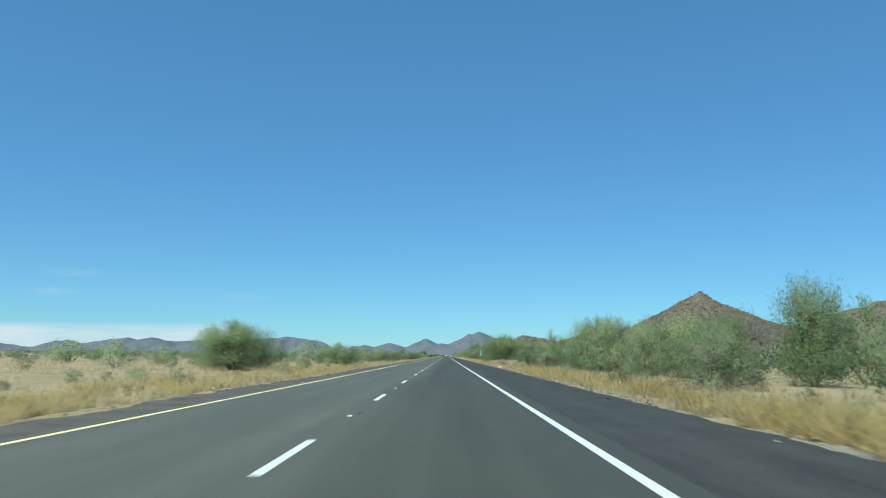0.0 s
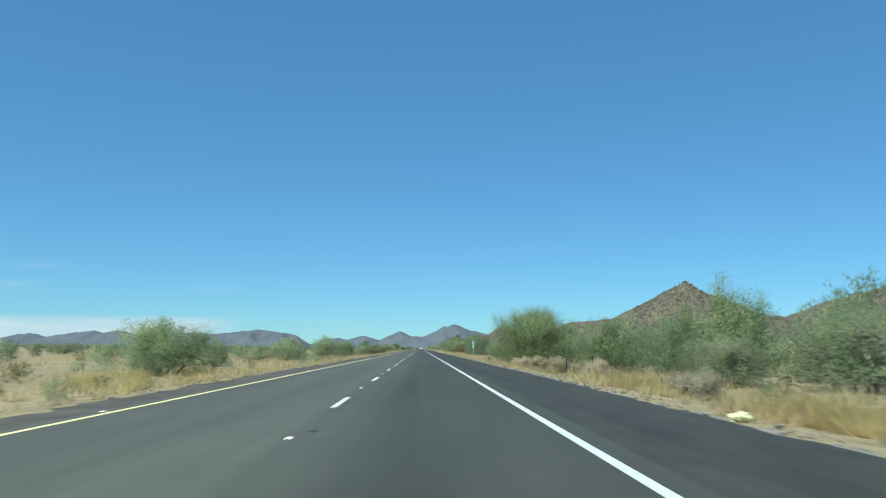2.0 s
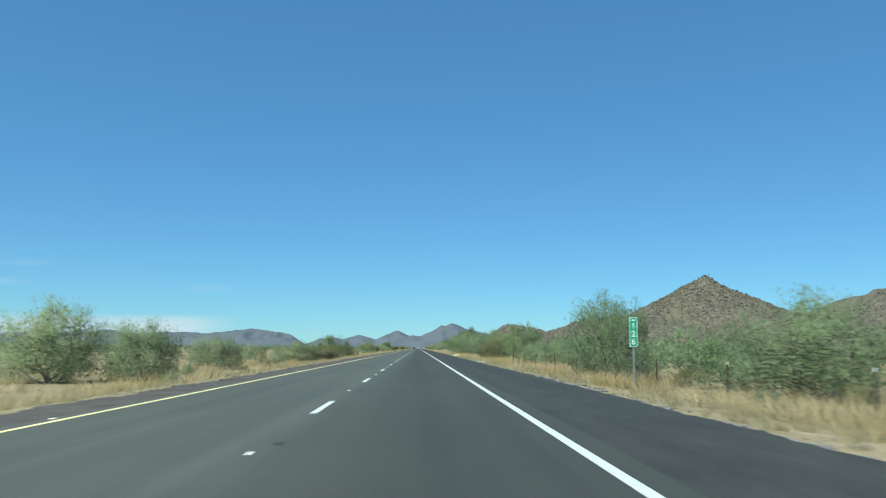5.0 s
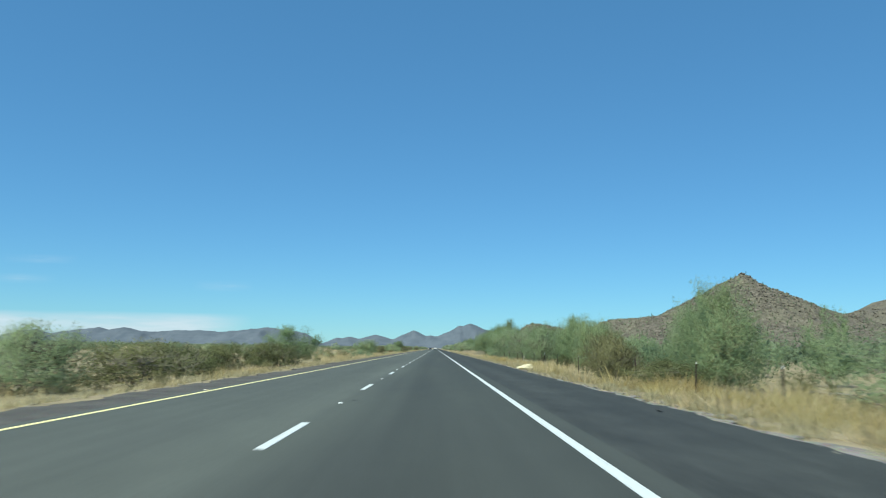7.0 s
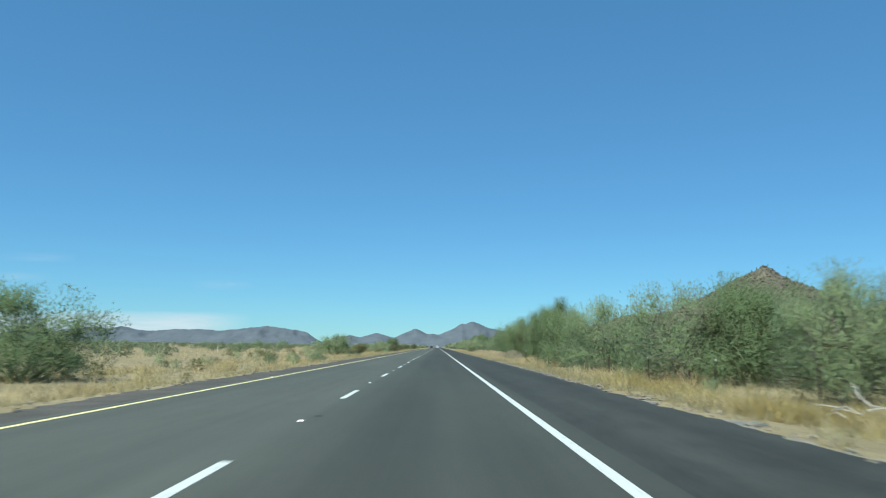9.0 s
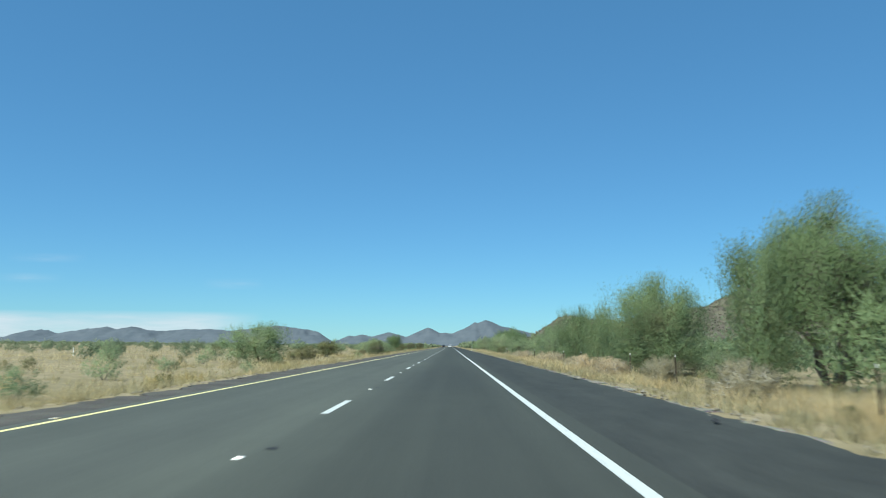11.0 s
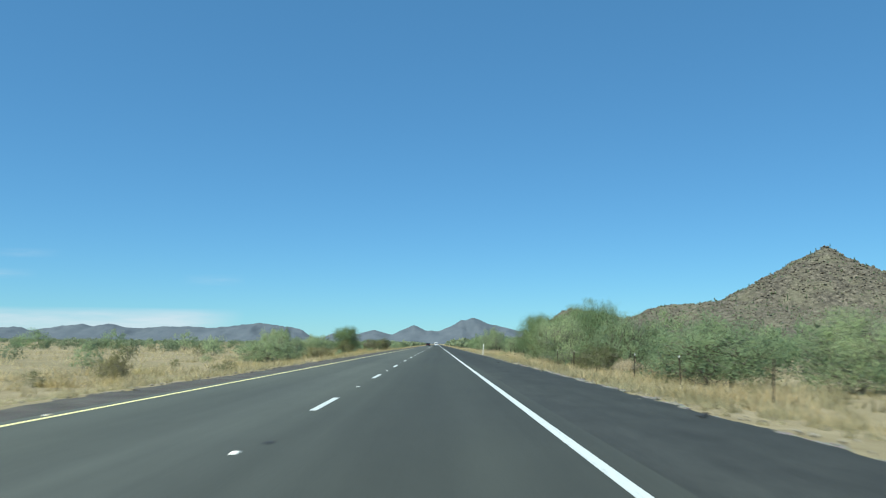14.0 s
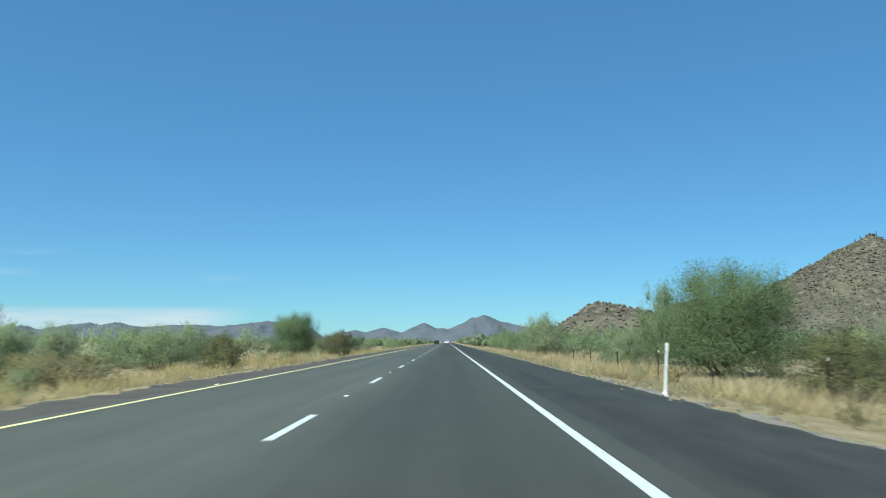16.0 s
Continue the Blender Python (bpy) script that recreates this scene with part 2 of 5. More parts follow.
def bm_mesh(name, bm, mat, bevel=0.0):
    if bevel:
        bmesh.ops.bevel(bm, geom=bm.edges[:], offset=bevel, segments=1, affect="EDGES")
    me = bpy.data.meshes.new(name)
    bm.normal_update()
    bm.to_mesh(me)
    bm.free()
    me.materials.append(mat)
    return me


def box(bm, cx, cy, cz, sx, sy, sz, turn=None):
    m = Matrix.Translation((cx, cy, cz)) @ (turn or Matrix()) @ Matrix.Diagonal((sx, sy, sz, 1))
    return bmesh.ops.create_cube(bm, size=1.0, matrix=m)["verts"]


def tri_mesh(name, tris, mat, normals=None):
    """tris: array (n, 3, 3) of loose triangles; normals: one for each, by which a leaf takes the light as its clump does."""
    tris = np.array(tris, dtype=np.float32).reshape(-1, 3, 3)
    if normals is not None:
        flat = np.cross(tris[:, 1] - tris[:, 0], tris[:, 2] - tris[:, 0])
        away = (flat * normals).sum(1) < 0
        tris[away] = tris[away][:, ::-1]
    t = tris.reshape(-1, 3)
    me = bpy.data.meshes.new(name)
    n = len(t) // 3
    me.vertices.add(len(t))
    me.vertices.foreach_set("co", t.ravel())
    me.loops.add(len(t))
    me.loops.foreach_set("vertex_index", np.arange(len(t), dtype=np.int32))
    me.polygons.add(n)
    me.polygons.foreach_set("loop_start", np.arange(0, len(t), 3, dtype=np.int32))
    me.materials.append(mat)
    me.update(calc_edges=True)
    if normals is not None:
        me.polygons.foreach_set("use_smooth", np.ones(n, dtype=bool))
        me.normals_split_custom_set_from_vertices(np.repeat(normals, 3, 0).tolist())
    return me


def clump_normals(rng, tris, centres, rough):
    """Outward and upward from each clump's middle, with some scatter."""
    d = tris.mean(1) - centres
    d = d / (np.linalg.norm(d, axis=1)[:, None] + 1e-6) + (0, 0, 0.35) + rng.normal(0, rough, (len(tris), 3))
    return d / (np.linalg.norm(d, axis=1)[:, None] + 1e-6)


# ---------------------------------------------------------------- ground
ROAD_END = 1500.0


def ground_z(x, y):
    """Height of the desert floor: the road lies on a low bank, with gentle swells beyond."""
    x, y = np.asarray(x, float), np.asarray(y, float)
    off = np.maximum(np.maximum(x - 3.0, -8.8 - x), 0.0)
    swell = 0.14 * np.sin(x * 0.21 + 1.3 * np.sin(y * 0.037)) * np.sin(y * 0.083 + 0.6) + 0.08 * np.sin(x * 0.05 + y * 0.021)
    s = np.clip((off - 0.3) / 4.5, 0, 1)
    bank = s * s * (3 - 2 * s) * np.where(x > 0, 0.40, 0.58)
    return -0.05 - 0.03 * np.clip(off, 0, 1) - bank + swell * np.clip((off - 3.0) / 8.0, 0, 1)


def grid_mesh(name, xs, ys, zf, mat, smooth=True):
    gx, gy = np.meshgrid(xs, ys)
    gz = zf(gx, gy)
    verts = np.stack([gx, gy, gz], -1).reshape(-1, 3)
    nx, ny = len(xs), len(ys)
    i = (np.arange(ny - 1)[:, None] * nx + np.arange(nx - 1)[None, :]).ravel()
    faces = np.stack([i, i + 1, i + 1 + nx, i + nx], 1)
    return mesh_from(name, verts.tolist(), faces.tolist(), mat, smooth)


def spaced(near, far, n_near, n_far):
    """Lines that lie close together near the road and spread out to the far edge."""
    a = np.linspace(0, near, n_near)
    b = near * (far / near) ** (np.arange(1, n_far + 1) / n_far)
    return np.concatenate([a, b])


xs_out = spaced(60, 4900, 61, 26)
xs = np.concatenate([-xs_out[::-1] - 8.6, np.linspace(-8.5, 2.8, 6), xs_out + 2.9])
ys = np.concatenate([-spaced(60, 4900, 20, 16)[::-1][:-1], np.arange(0, 780, 3.5), 780 * (4950 / 780) ** (np.arange(0, 31) / 30)])
ground = tagged(new("ground", grid_mesh("ground", xs, ys, ground_z, M_GROUND)), "tan desert dirt floor with dry soil", "ground", kind="structure")

# ---------------------------------------------------------------- road
def strip(name, x0, x1, z0, z1, mat, y0=-60.0, y1=ROAD_END, step=3.0, wob0=0.0, wob1=0.0):
    """A long slab with a top, two flanks and ends; its edges may wander a little."""
    ys_ = np.arange(y0, y1 + step, step)
    w0 = wob0 * (np.sin(ys_ * 0.9) * 0.5 + np.sin(ys_ * 2.3 + 1) * 0.3 + np.sin(ys_ * 0.17) * 0.6)
    w1 = wob1 * (np.sin(ys_ * 1.1 + 2) * 0.5 + np.sin(ys_ * 2.7) * 0.3 + np.sin(ys_ * 0.13 + 1) * 0.6)
    n = len(ys_)
    rough_edge = np.random.default_rng(int(abs(x0) * 100))
    w0, w1 = w0 + wob0 * rough_edge.normal(0, 0.6, n), w1 + wob1 * rough_edge.normal(0, 0.6, n)
    cols = [np.stack([np.full(n, x0) + w0 * 1.2, ys_, np.full(n, z0)], 1), np.stack([x0 + w0, ys_, np.full(n, z1)], 1),
            np.stack([x1 + w1, ys_, np.full(n, z1)], 1), np.stack([np.full(n, x1) + w1 * 1.2, ys_, np.full(n, z0)], 1)]
    verts = np.concatenate(cols).tolist()
    faces = [(c * n + i, (c + 1) * n + i, (c + 1) * n + i + 1, c * n + i + 1) for c in range(3) for i in range(n - 1)]
    faces += [(0, 3 * n, 2 * n, n), (n - 1, 2 * n - 1, 3 * n - 1, 4 * n - 1)]
    return mesh_from(name, verts, faces, mat)


road = tagged(new("road", strip("road", -7.62, 0.42, -0.15, 0.0, M_LANE, step=6.0)), "grey asphalt carriageway with two marked lanes", "road", kind="structure")
part("paved_shoulder", strip("paved_shoulder", 0.42, 3.12, -0.15, -0.012, M_SHOULDER, step=0.4, wob1=0.075), road, "darker asphalt shoulder with a ragged edge")
part("inner_shoulder", strip("inner_shoulder", -8.75, -7.62, -0.15, -0.012, M_DARK_GRAVEL, step=0.4, wob0=0.16), road, "dark gravelly inner shoulder")
part("verge", strip("verge", 3.0, 3.33, -0.2, -0.035, M_GRAVEL, step=0.45, wob1=0.24), road, "pale gravel verge")
part("edge_line", strip("edge_line", -0.07, 0.07, -0.05, 0.004, M_WHITE_PAINT, step=6.0), road, "solid white edge line")
part("median_line", strip("median_line", -7.375, -7.27, -0.05, 0.004, M_YELLOW_PAINT, step=6.0), road, "solid yellow edge line")

DASH_CYCLE, DASH_LENGTH, DASH_FAR_END = 12.192, 3.048, 10.33
bm = bmesh.new()
box(bm, 0, -DASH_LENGTH / 2, -0.02, 0.125, DASH_LENGTH, 0.048)
dash_me = bm_mesh("lane_dash", bm, M_WHITE_PAINT, 0.003)
for k in range(-4, 119):
    part("lane_dash", dash_me, road, at=(-3.664 + 0.01 * math.sin(k * 2.1), DASH_FAR_END + k * DASH_CYCLE, 0.0))


def raised_marker(mat):
    """A low reflective road stud: a sloped ceramic body with a reflector on its face."""
    bm = bmesh.new()
    vs = box(bm, 0, 0, 0.006, 0.10, 0.055, 0.012)
    for v in vs:
        if v.co.z > 0.009:
            v.co.x *= 0.75
            v.co.y *= 0.6
    top = tagged(new("road_stud", bm_mesh("road_stud", bm, mat)), "small worn reflective road stud on the asphalt", "road stud", group="road studs")
    bm = bmesh.new()
    box(bm, 0, -0.040, 0.009, 0.07, 0.006, 0.009, Matrix.Rotation(radians(-35), 4, "X"))
    part("reflector", bm_mesh("reflector", bm, M_REFLECT_W), top)
    return top


def tar_patches():
    """Thin dark scars of glue where older studs have come off."""
    rng = np.random.default_rng(4)
    verts, faces = [], []
    for k in range(70):
        cx, cy = -3.664 + 0.14 + rng.normal(0, 0.03), DASH_FAR_END + k * DASH_CYCLE + 4.57 + 0.35 + rng.normal(0, 0.1)
        first = len(verts)
        for i in range(12):
            a = i * math.pi / 6
            r = 0.07 * (1 + rng.normal(0, 0.15))
            verts.append((cx + math.cos(a) * r, cy + math.sin(a) * r * 1.5, 0.0035))
        faces.append(tuple(range(first, first + 12)))
    return mesh_from("tar_patch", verts, faces, M_TYRE_SCRAP)


tagged(part("tar_patch", tar_patches(), road, "dark glue scars on the asphalt"), kind="stuff")

stud = raised_marker(M_REFLECT_W)
stud.matrix_basis = pose(-3.664, DASH_FAR_END - 12.192 + 4.07, 0.001)
for k in range(0, 70):
    copy_thing(stud, pose(-3.664 + 0.03 * math.sin(k * 1.7), DASH_FAR_END + k * DASH_CYCLE + 4.07, 0.001, 0, 0, 4 * math.sin(k)))
stud_y = raised_marker(M_REFLECT_Y)
tagged(stud_y, "small amber reflective road stud beside the yellow line")
stud_y.matrix_basis = pose(-7.52, 6.0, 0.001)
for k in range(1, 36):
    copy_thing(stud_y, pose(-7.52, 6.0 + k * 2 * DASH_CYCLE, 0.001))


# ---------------------------------------------------------------- hills and ranges
def fractal(x, y, scale, octaves=4, seed=0.0):
    out, amp, f = np.zeros(np.shape(x)), 1.0, 1.0 / scale
    flat_x, flat_y = np.ravel(x), np.ravel(y)
    vals = np.array([noise.fractal(Vector((a * f, b * f, seed)), 0.9, 2.1, octaves) for a, b in zip(flat_x, flat_y)])
    return vals.reshape(np.shape(x))


def gauss(x, y, cx, cy, h, rx, ry):
    return h * np.exp(-((x - cx) / rx) ** 2 - ((y - cy) / ry) ** 2)


def cone(x, y, cx, cy, h, r):
    return h * np.maximum(0.0, 1 - np.hypot(x - cx, y - cy) / r)


def fade(x, y, x0, x1, y0, y1, w):
    """1 inside the patch, 0 at its border."""
    d = np.minimum(np.minimum(x - x0, x1 - x), np.minimum(y - y0, y1 - y))
    return np.clip(d / w, 0, 1)


def peak_hill_z(x, y):
    h = cone(x, y, 430, 1287, 60, 125) + gauss(x, y, 430, 1287, 51, 235, 235)
    h = h + gauss(x, y, 235, 1240, 18, 70, 80) + gauss(x, y, 565, 1300, 24, 55, 70) + gauss(x, y, 655, 1330, 16, 60, 80) + gauss(x, y, 325, 1265, 9, 55, 80)
    h = h + fractal(x, y, 60, 5, 3.1) * (1.5 + 0.055 * h) + np.abs(fractal(x, y, 13, 3, 8.4)) * np.clip(0.06 * h, 0.0, 3.2)
    return h * fade(x, y, 60, 830, 980, 1520, 90) - 2.5


def knoll_z(x, y):
    h = gauss(x, y, 112, 1060, 23, 46, 60) + gauss(x, y, 98, 1050, 7, 16, 20) + gauss(x, y, 150, 1075, 10, 40, 50)
    h = h + fractal(x, y, 16, 5, 7.7) * (0.4 + 0.05 * h)
    return h * fade(x, y, 15, 260, 960, 1190, 30) - 1.2


def back_hill_z(x, y):
    h = cone(x, y, 1400, 1900, 255, 725) + gauss(x, y, 700, 1950, 14, 200, 200)
    h = h + fractal(x, y, 120, 6, 1.7) * (4 + 0.09 * h)
    return h * fade(x, y, 480, 2400, 1250, 2500, 200) - 5


hill_specs = (
    ("rocky_hill", "steep pyramid-shaped desert hill of brown broken rock", peak_hill_z, (60, 830), (980, 1520), 4.0),
    ("rocky_knoll", "low knoll of jumbled brown boulders", knoll_z, (15, 260), (960, 1190), 3.0),
    ("rocky_ridge", "long brown rocky ridge rising behind the peak", back_hill_z, (480, 2400), (1250, 2500), 13.0),
)
hills = []
for nm, lab, zf, (hx0, hx1), (hy0, hy1), st in hill_specs:
    me = grid_mesh(nm, np.arange(hx0, hx1 + st, st), np.arange(hy0, hy1 + st, st), zf, M_HILL, False)
    hills.append(tagged(new(nm, me), lab, "hill", kind="structure"))


def range_mesh(name, peaks, base, x0, x1, y_mid, depth, seed, jag):
    xs_ = np.arange(x0, x1, 9.0)
    ts_ = np.linspace(-1, 1, 31)
    gx, gt = np.meshgrid(xs_, ts_)
    crest = np.full(xs_.shape, 0.0)
    for px, ph, slope in peaks:
        crest = np.maximum(crest, ph - slope * np.abs(xs_ - px))
    ends = np.clip((xs_ - x0) / 120, 0, 1) * np.clip((x1 - xs_) / 120, 0, 1)
    crest = (np.maximum(crest, base) + 0.0) * ends
    k = np.ones(3) / 3
    crest = np.convolve(np.pad(crest, 1, mode="edge"), k, "valid")
    crest = crest * (1 + jag * fractal(xs_, xs_ * 0, 34, 4, seed + 9))
    gy = y_mid + gt * depth
    f = fractal(gx, gy * 0.7, 130, 5, seed)
    h = crest[None, :] * np.clip(1 - np.abs(gt) ** 1.1, 0, 1) * (1 + 0.45 * f * (np.abs(gt) > 0.05))
    h = np.minimum(h, crest[None, :] * (1 - 0.7 * np.abs(gt)))
    h = h + f * 2.5 * ends - 1.0
    verts = np.stack([gx, gy, h], -1).reshape(-1, 3).tolist()
    nx, ny = len(xs_), len(ts_)
    i = (np.arange(ny - 1)[:, None] * nx + np.arange(nx - 1)[None, :]).ravel()
    return mesh_from(name, verts, np.stack([i, i + 1, i + 1 + nx, i + nx], 1).tolist(), M_RANGE, True)


twin_peaks = ((-570, 58, 0.5), (-500, 62, 0.25), (-350, 75, 0.28), (-130, 105, 0.48), (-30, 77, 0.3), (40, 77, 0.6), (138, 138, 0.70), (200, 148, 0.40), (318, 110, 0.25), (431, 80, 0.15), (620, 68, 0.1), (900, 58, 0.08))
long_range = ((-2884, 69, 0.12), (-2363, 72, 0.38), (-2310, 74, 0.3), (-2269, 70, 0.35), (-2040, 82, 0.4), (-1986, 85, 0.15), (-1939, 91, 0.28), (-1798, 94, 0.25), (-1764, 92, 0.3), (-1675, 73, 0.08), (-1527, 79, 0.08),
              (-1473, 83, 0.08), (-1365, 82, 0.07), (-1325, 81, 0.2), (-1149, 81, 0.35), (-1096, 89, 0.2), (-1055, 95, 0.12), (-961, 104, 0.14), (-880, 91, 0.1), (-812, 88, 0.2), (-764, 75, 0.3))
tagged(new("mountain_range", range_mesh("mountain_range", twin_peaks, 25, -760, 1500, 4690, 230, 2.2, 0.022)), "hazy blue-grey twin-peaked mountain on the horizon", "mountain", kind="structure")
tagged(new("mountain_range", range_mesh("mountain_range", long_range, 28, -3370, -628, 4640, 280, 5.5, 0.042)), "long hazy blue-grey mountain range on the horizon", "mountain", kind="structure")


def cloud_sheet():
    """A thin bank of cloud low over the horizon, with gaps."""
    m = bpy.data.materials.new("thin_cloud")
    m.use_nodes = True
    n, l = m.node_tree.nodes, m.node_tree.links
    n.clear()
    co = coords(n, l, 0.001, 0.001, 0.009)
    f = texnoise(n, l, co, 1.0, 5.0, 0.55)
    tex = n.new("ShaderNodeTexCoord")
    sep = n.new("ShaderNodeSeparateXYZ")
    l.new(tex.outputs["Generated"], sep.inputs[0])
    edge = ramp(n, l, sep.outputs["Z"], ((0.0, (1, 1, 1)), (0.74, (0.95, 0.95, 0.95)), (0.98, (0, 0, 0))))
    side = ramp(n, l, sep.outputs["X"], ((0.0, (1, 1, 1)), (0.86, (0.85, 0.85, 0.85)), (1.0, (0, 0, 0))))
    dens = blend(n, l, edge, side, 1.0, "MULTIPLY")
    dens = blend(n, l, dens, ramp(n, l, f, ((0.30, (0.15,) * 3), (0.60, (0.9,) * 3))), 1.0, "MULTIPLY")
    em = n.new("ShaderNodeEmission")
    em.inputs["Color"].default_value = (0.72, 0.83, 0.90, 1)
    em.inputs["Strength"].default_value = 0.76
    tr = n.new("ShaderNodeBsdfTransparent")
    mx = n.new("ShaderNodeMixShader")
    l.new(dens, mx.inputs[0])
    l.new(tr.outputs[0], mx.inputs[1])
    l.new(em.outputs[0], mx.inputs[2])
    out = n.new("ShaderNodeOutputMaterial")
    l.new(mx.outputs[0], out.inputs["Surface"])
    xs_ = np.linspace(-3200, -1130, 24)
    verts, faces = [], []
    for i, x in enumerate(xs_):
        y = 4955.0
        for j in range(4):
            verts.append((x, y, 20 + j * 60))
    for i in range(len(xs_) - 1):
        for j in range(3):
            a = i * 4 + j
            faces.append((a, a + 4, a + 5, a + 1))
    ob = new("backdrop", mesh_from("backdrop", verts, faces, m))
    ob.visible_shadow = False
    return tagged(ob, "thin white cloud bank low over the horizon", "cloud", kind="structure")


cloud_sheet()


def cloud_wisp(x0, x1, z0, z1, seed):
    """A faint streak of high cloud."""
    m = bpy.data.materials.new("cloud_wisp")
    m.use_nodes = True
    n, l = m.node_tree.nodes, m.node_tree.links
    n.clear()
    tex = n.new("ShaderNodeTexCoord")
    sep = n.new("ShaderNodeSeparateXYZ")
    l.new(tex.outputs["Generated"], sep.inputs[0])
    stops = ((0.0, (0, 0, 0)), (0.45, (1, 1, 1)), (0.6, (0.8,) * 3), (1.0, (0, 0, 0)))
    dens = blend(n, l, ramp(n, l, sep.outputs["X"], stops), ramp(n, l, sep.outputs["Z"], stops), 1.0, "MULTIPLY")
    f = texnoise(n, l, coords(n, l, 0.004, 0.004, 0.03), 1.0 + 0.2 * seed, 5.0, 0.6)
    dens = blend(n, l, dens, ramp(n, l, f, ((0.35, (0.05,) * 3), (0.65, (0.17,) * 3))), 1.0, "MULTIPLY")
    em = n.new("ShaderNodeEmission")
    em.inputs["Color"].default_value = (0.72, 0.83, 0.90, 1)
    em.inputs["Strength"].default_value = 0.76
    tr = n.new("ShaderNodeBsdfTransparent")
    mx = n.new("ShaderNodeMixShader")
    l.new(dens, mx.inputs[0])
    l.new(tr.outputs[0], mx.inputs[1])
    l.new(em.outputs[0], mx.inputs[2])
    l.new(mx.outputs[0], n.new("ShaderNodeOutputMaterial").inputs["Surface"])
    ob = new("backdrop", mesh_from("backdrop", [(x0, 4956, z0), (x1, 4956, z0), (x1, 4957, z1), (x0, 4957, z1)], [(0, 1, 2, 3)], m))
    ob.visible_shadow = False
    tagged(ob, "faint wisp of white cloud in clear blue sky", "cloud", kind="structure")


cloud_wisp(-2720, -2220, 480, 545, 0)
cloud_wisp(-2800, -2350, 355, 425, 1)
cloud_wisp(-1520, -1130, 325, 400, 2)


# ---------------------------------------------------------------- plants
def tube(p0, p1, r0, r1, sides=3):
    """Triangles of a tapered tube."""
    p0, p1 = np.asarray(p0), np.asarray(p1)
    d = p1 - p0
    d = d / (np.linalg.norm(d) + 1e-9)
    u = np.cross(d, (0.31, 0.87, 0.4))
    u = u / np.linalg.norm(u)
    v = np.cross(d, u)
    a = np.arange(sides) * 2 * np.pi / sides
    ring = np.cos(a)[:, None] * u + np.sin(a)[:, None] * v
    lo, hi = p0 + ring * r0, p1 + ring * r1
    out = []
    for i in range(sides):
        j = (i + 1) % sides
        out += [(lo[i], lo[j], hi[j]), (lo[i], hi[j], hi[i])]
    return out


def ribbon(p0, p1, r0, r1):
    """A twig thin enough for two flat triangles."""
    d = p1 - p0
    s = np.cross(d, (0.5, 0.4, 0.2)) + np.cross(d, (0.1, -0.7, 0.3)) * 0.5
    s = s / (np.linalg.norm(s) + 1e-9)
    return [(p0 - s * r0, p0 + s * r0, p1 + s * r1), (p0 - s * r0, p1 + s * r1, p1 - s * r1)]


def strands(rng, base, way, length, width, stray):
    """Slim feathery leaf strands, one from each base point, leaning along its way."""
    n = len(base)
    d = way + rng.normal(0, stray, (n, 3))
    d /= np.linalg.norm(d, axis=1)[:, None] + 1e-9
    s = np.cross(d, rng.normal(0, 1, (n, 3)))
    s /= np.linalg.norm(s, axis=1)[:, None] + 1e-9
    ln = length * rng.uniform(0.55, 1.45, (n, 1))
    wd = width * rng.uniform(0.6, 1.4, (n, 1))
    return np.stack([base - s * wd, base + s * wd, base + d * ln], 1)


def crown_lobes(rng, w, h, lobes, low):
    """Middles and radii of the uneven lobes that make up a crown."""
    mids, radii = [], []
    for i in range(lobes):
        a = 2 * np.pi * (i + rng.uniform(-0.3, 0.3)) / lobes
        rr = rng.uniform(0.13, 0.30) * w
        zc = h * (0.63 - 1.4 * (rr / w - 0.15) + rng.uniform(-0.12, 0.07))
        mids.append((np.cos(a) * rr, np.sin(a) * rr, zc))
        radii.append((w * rng.uniform(0.17, 0.28), w * rng.uniform(0.17, 0.28), min(zc * (0.98 if low < 0.1 else 0.45), h - zc) * rng.uniform(0.85, 1.1)))
    if low < 0.1:
        skirt = lobes + 1
        for i in range(skirt):
            a = 2 * np.pi * (i + rng.uniform(-0.3, 0.3)) / skirt
            rr, zc = rng.uniform(0.22, 0.34) * w, h * rng.uniform(0.18, 0.30)
            mids.append((np.cos(a) * rr, np.sin(a) * rr, zc))
            radii.append((w * rng.uniform(0.17, 0.23), w * rng.uniform(0.17, 0.23), zc * 0.95))
    mids.append((0.0, 0.0, h * (0.42 if low < 0.1 else 0.62)))
    radii.append((w * 0.34, w * 0.34, h * (0.40 if low < 0.1 else 0.30)))
    for i in range(lobes + 5):
        a, rr = rng.uniform(0, 2 * np.pi), rng.uniform(0.02, 0.44) * w
        tall = h * rng.uniform(0.12, 0.20)
        top = h * (1.0 - 1.8 * (rr / w) ** 2 + rng.uniform(-0.10, 0.16))
        mids.append((np.cos(a) * rr, np.sin(a) * rr, top - tall))
        radii.append((w * rng.uniform(0.05, 0.09), w * rng.uniform(0.05, 0.09), tall))
    return np.array(mids), np.array(radii)


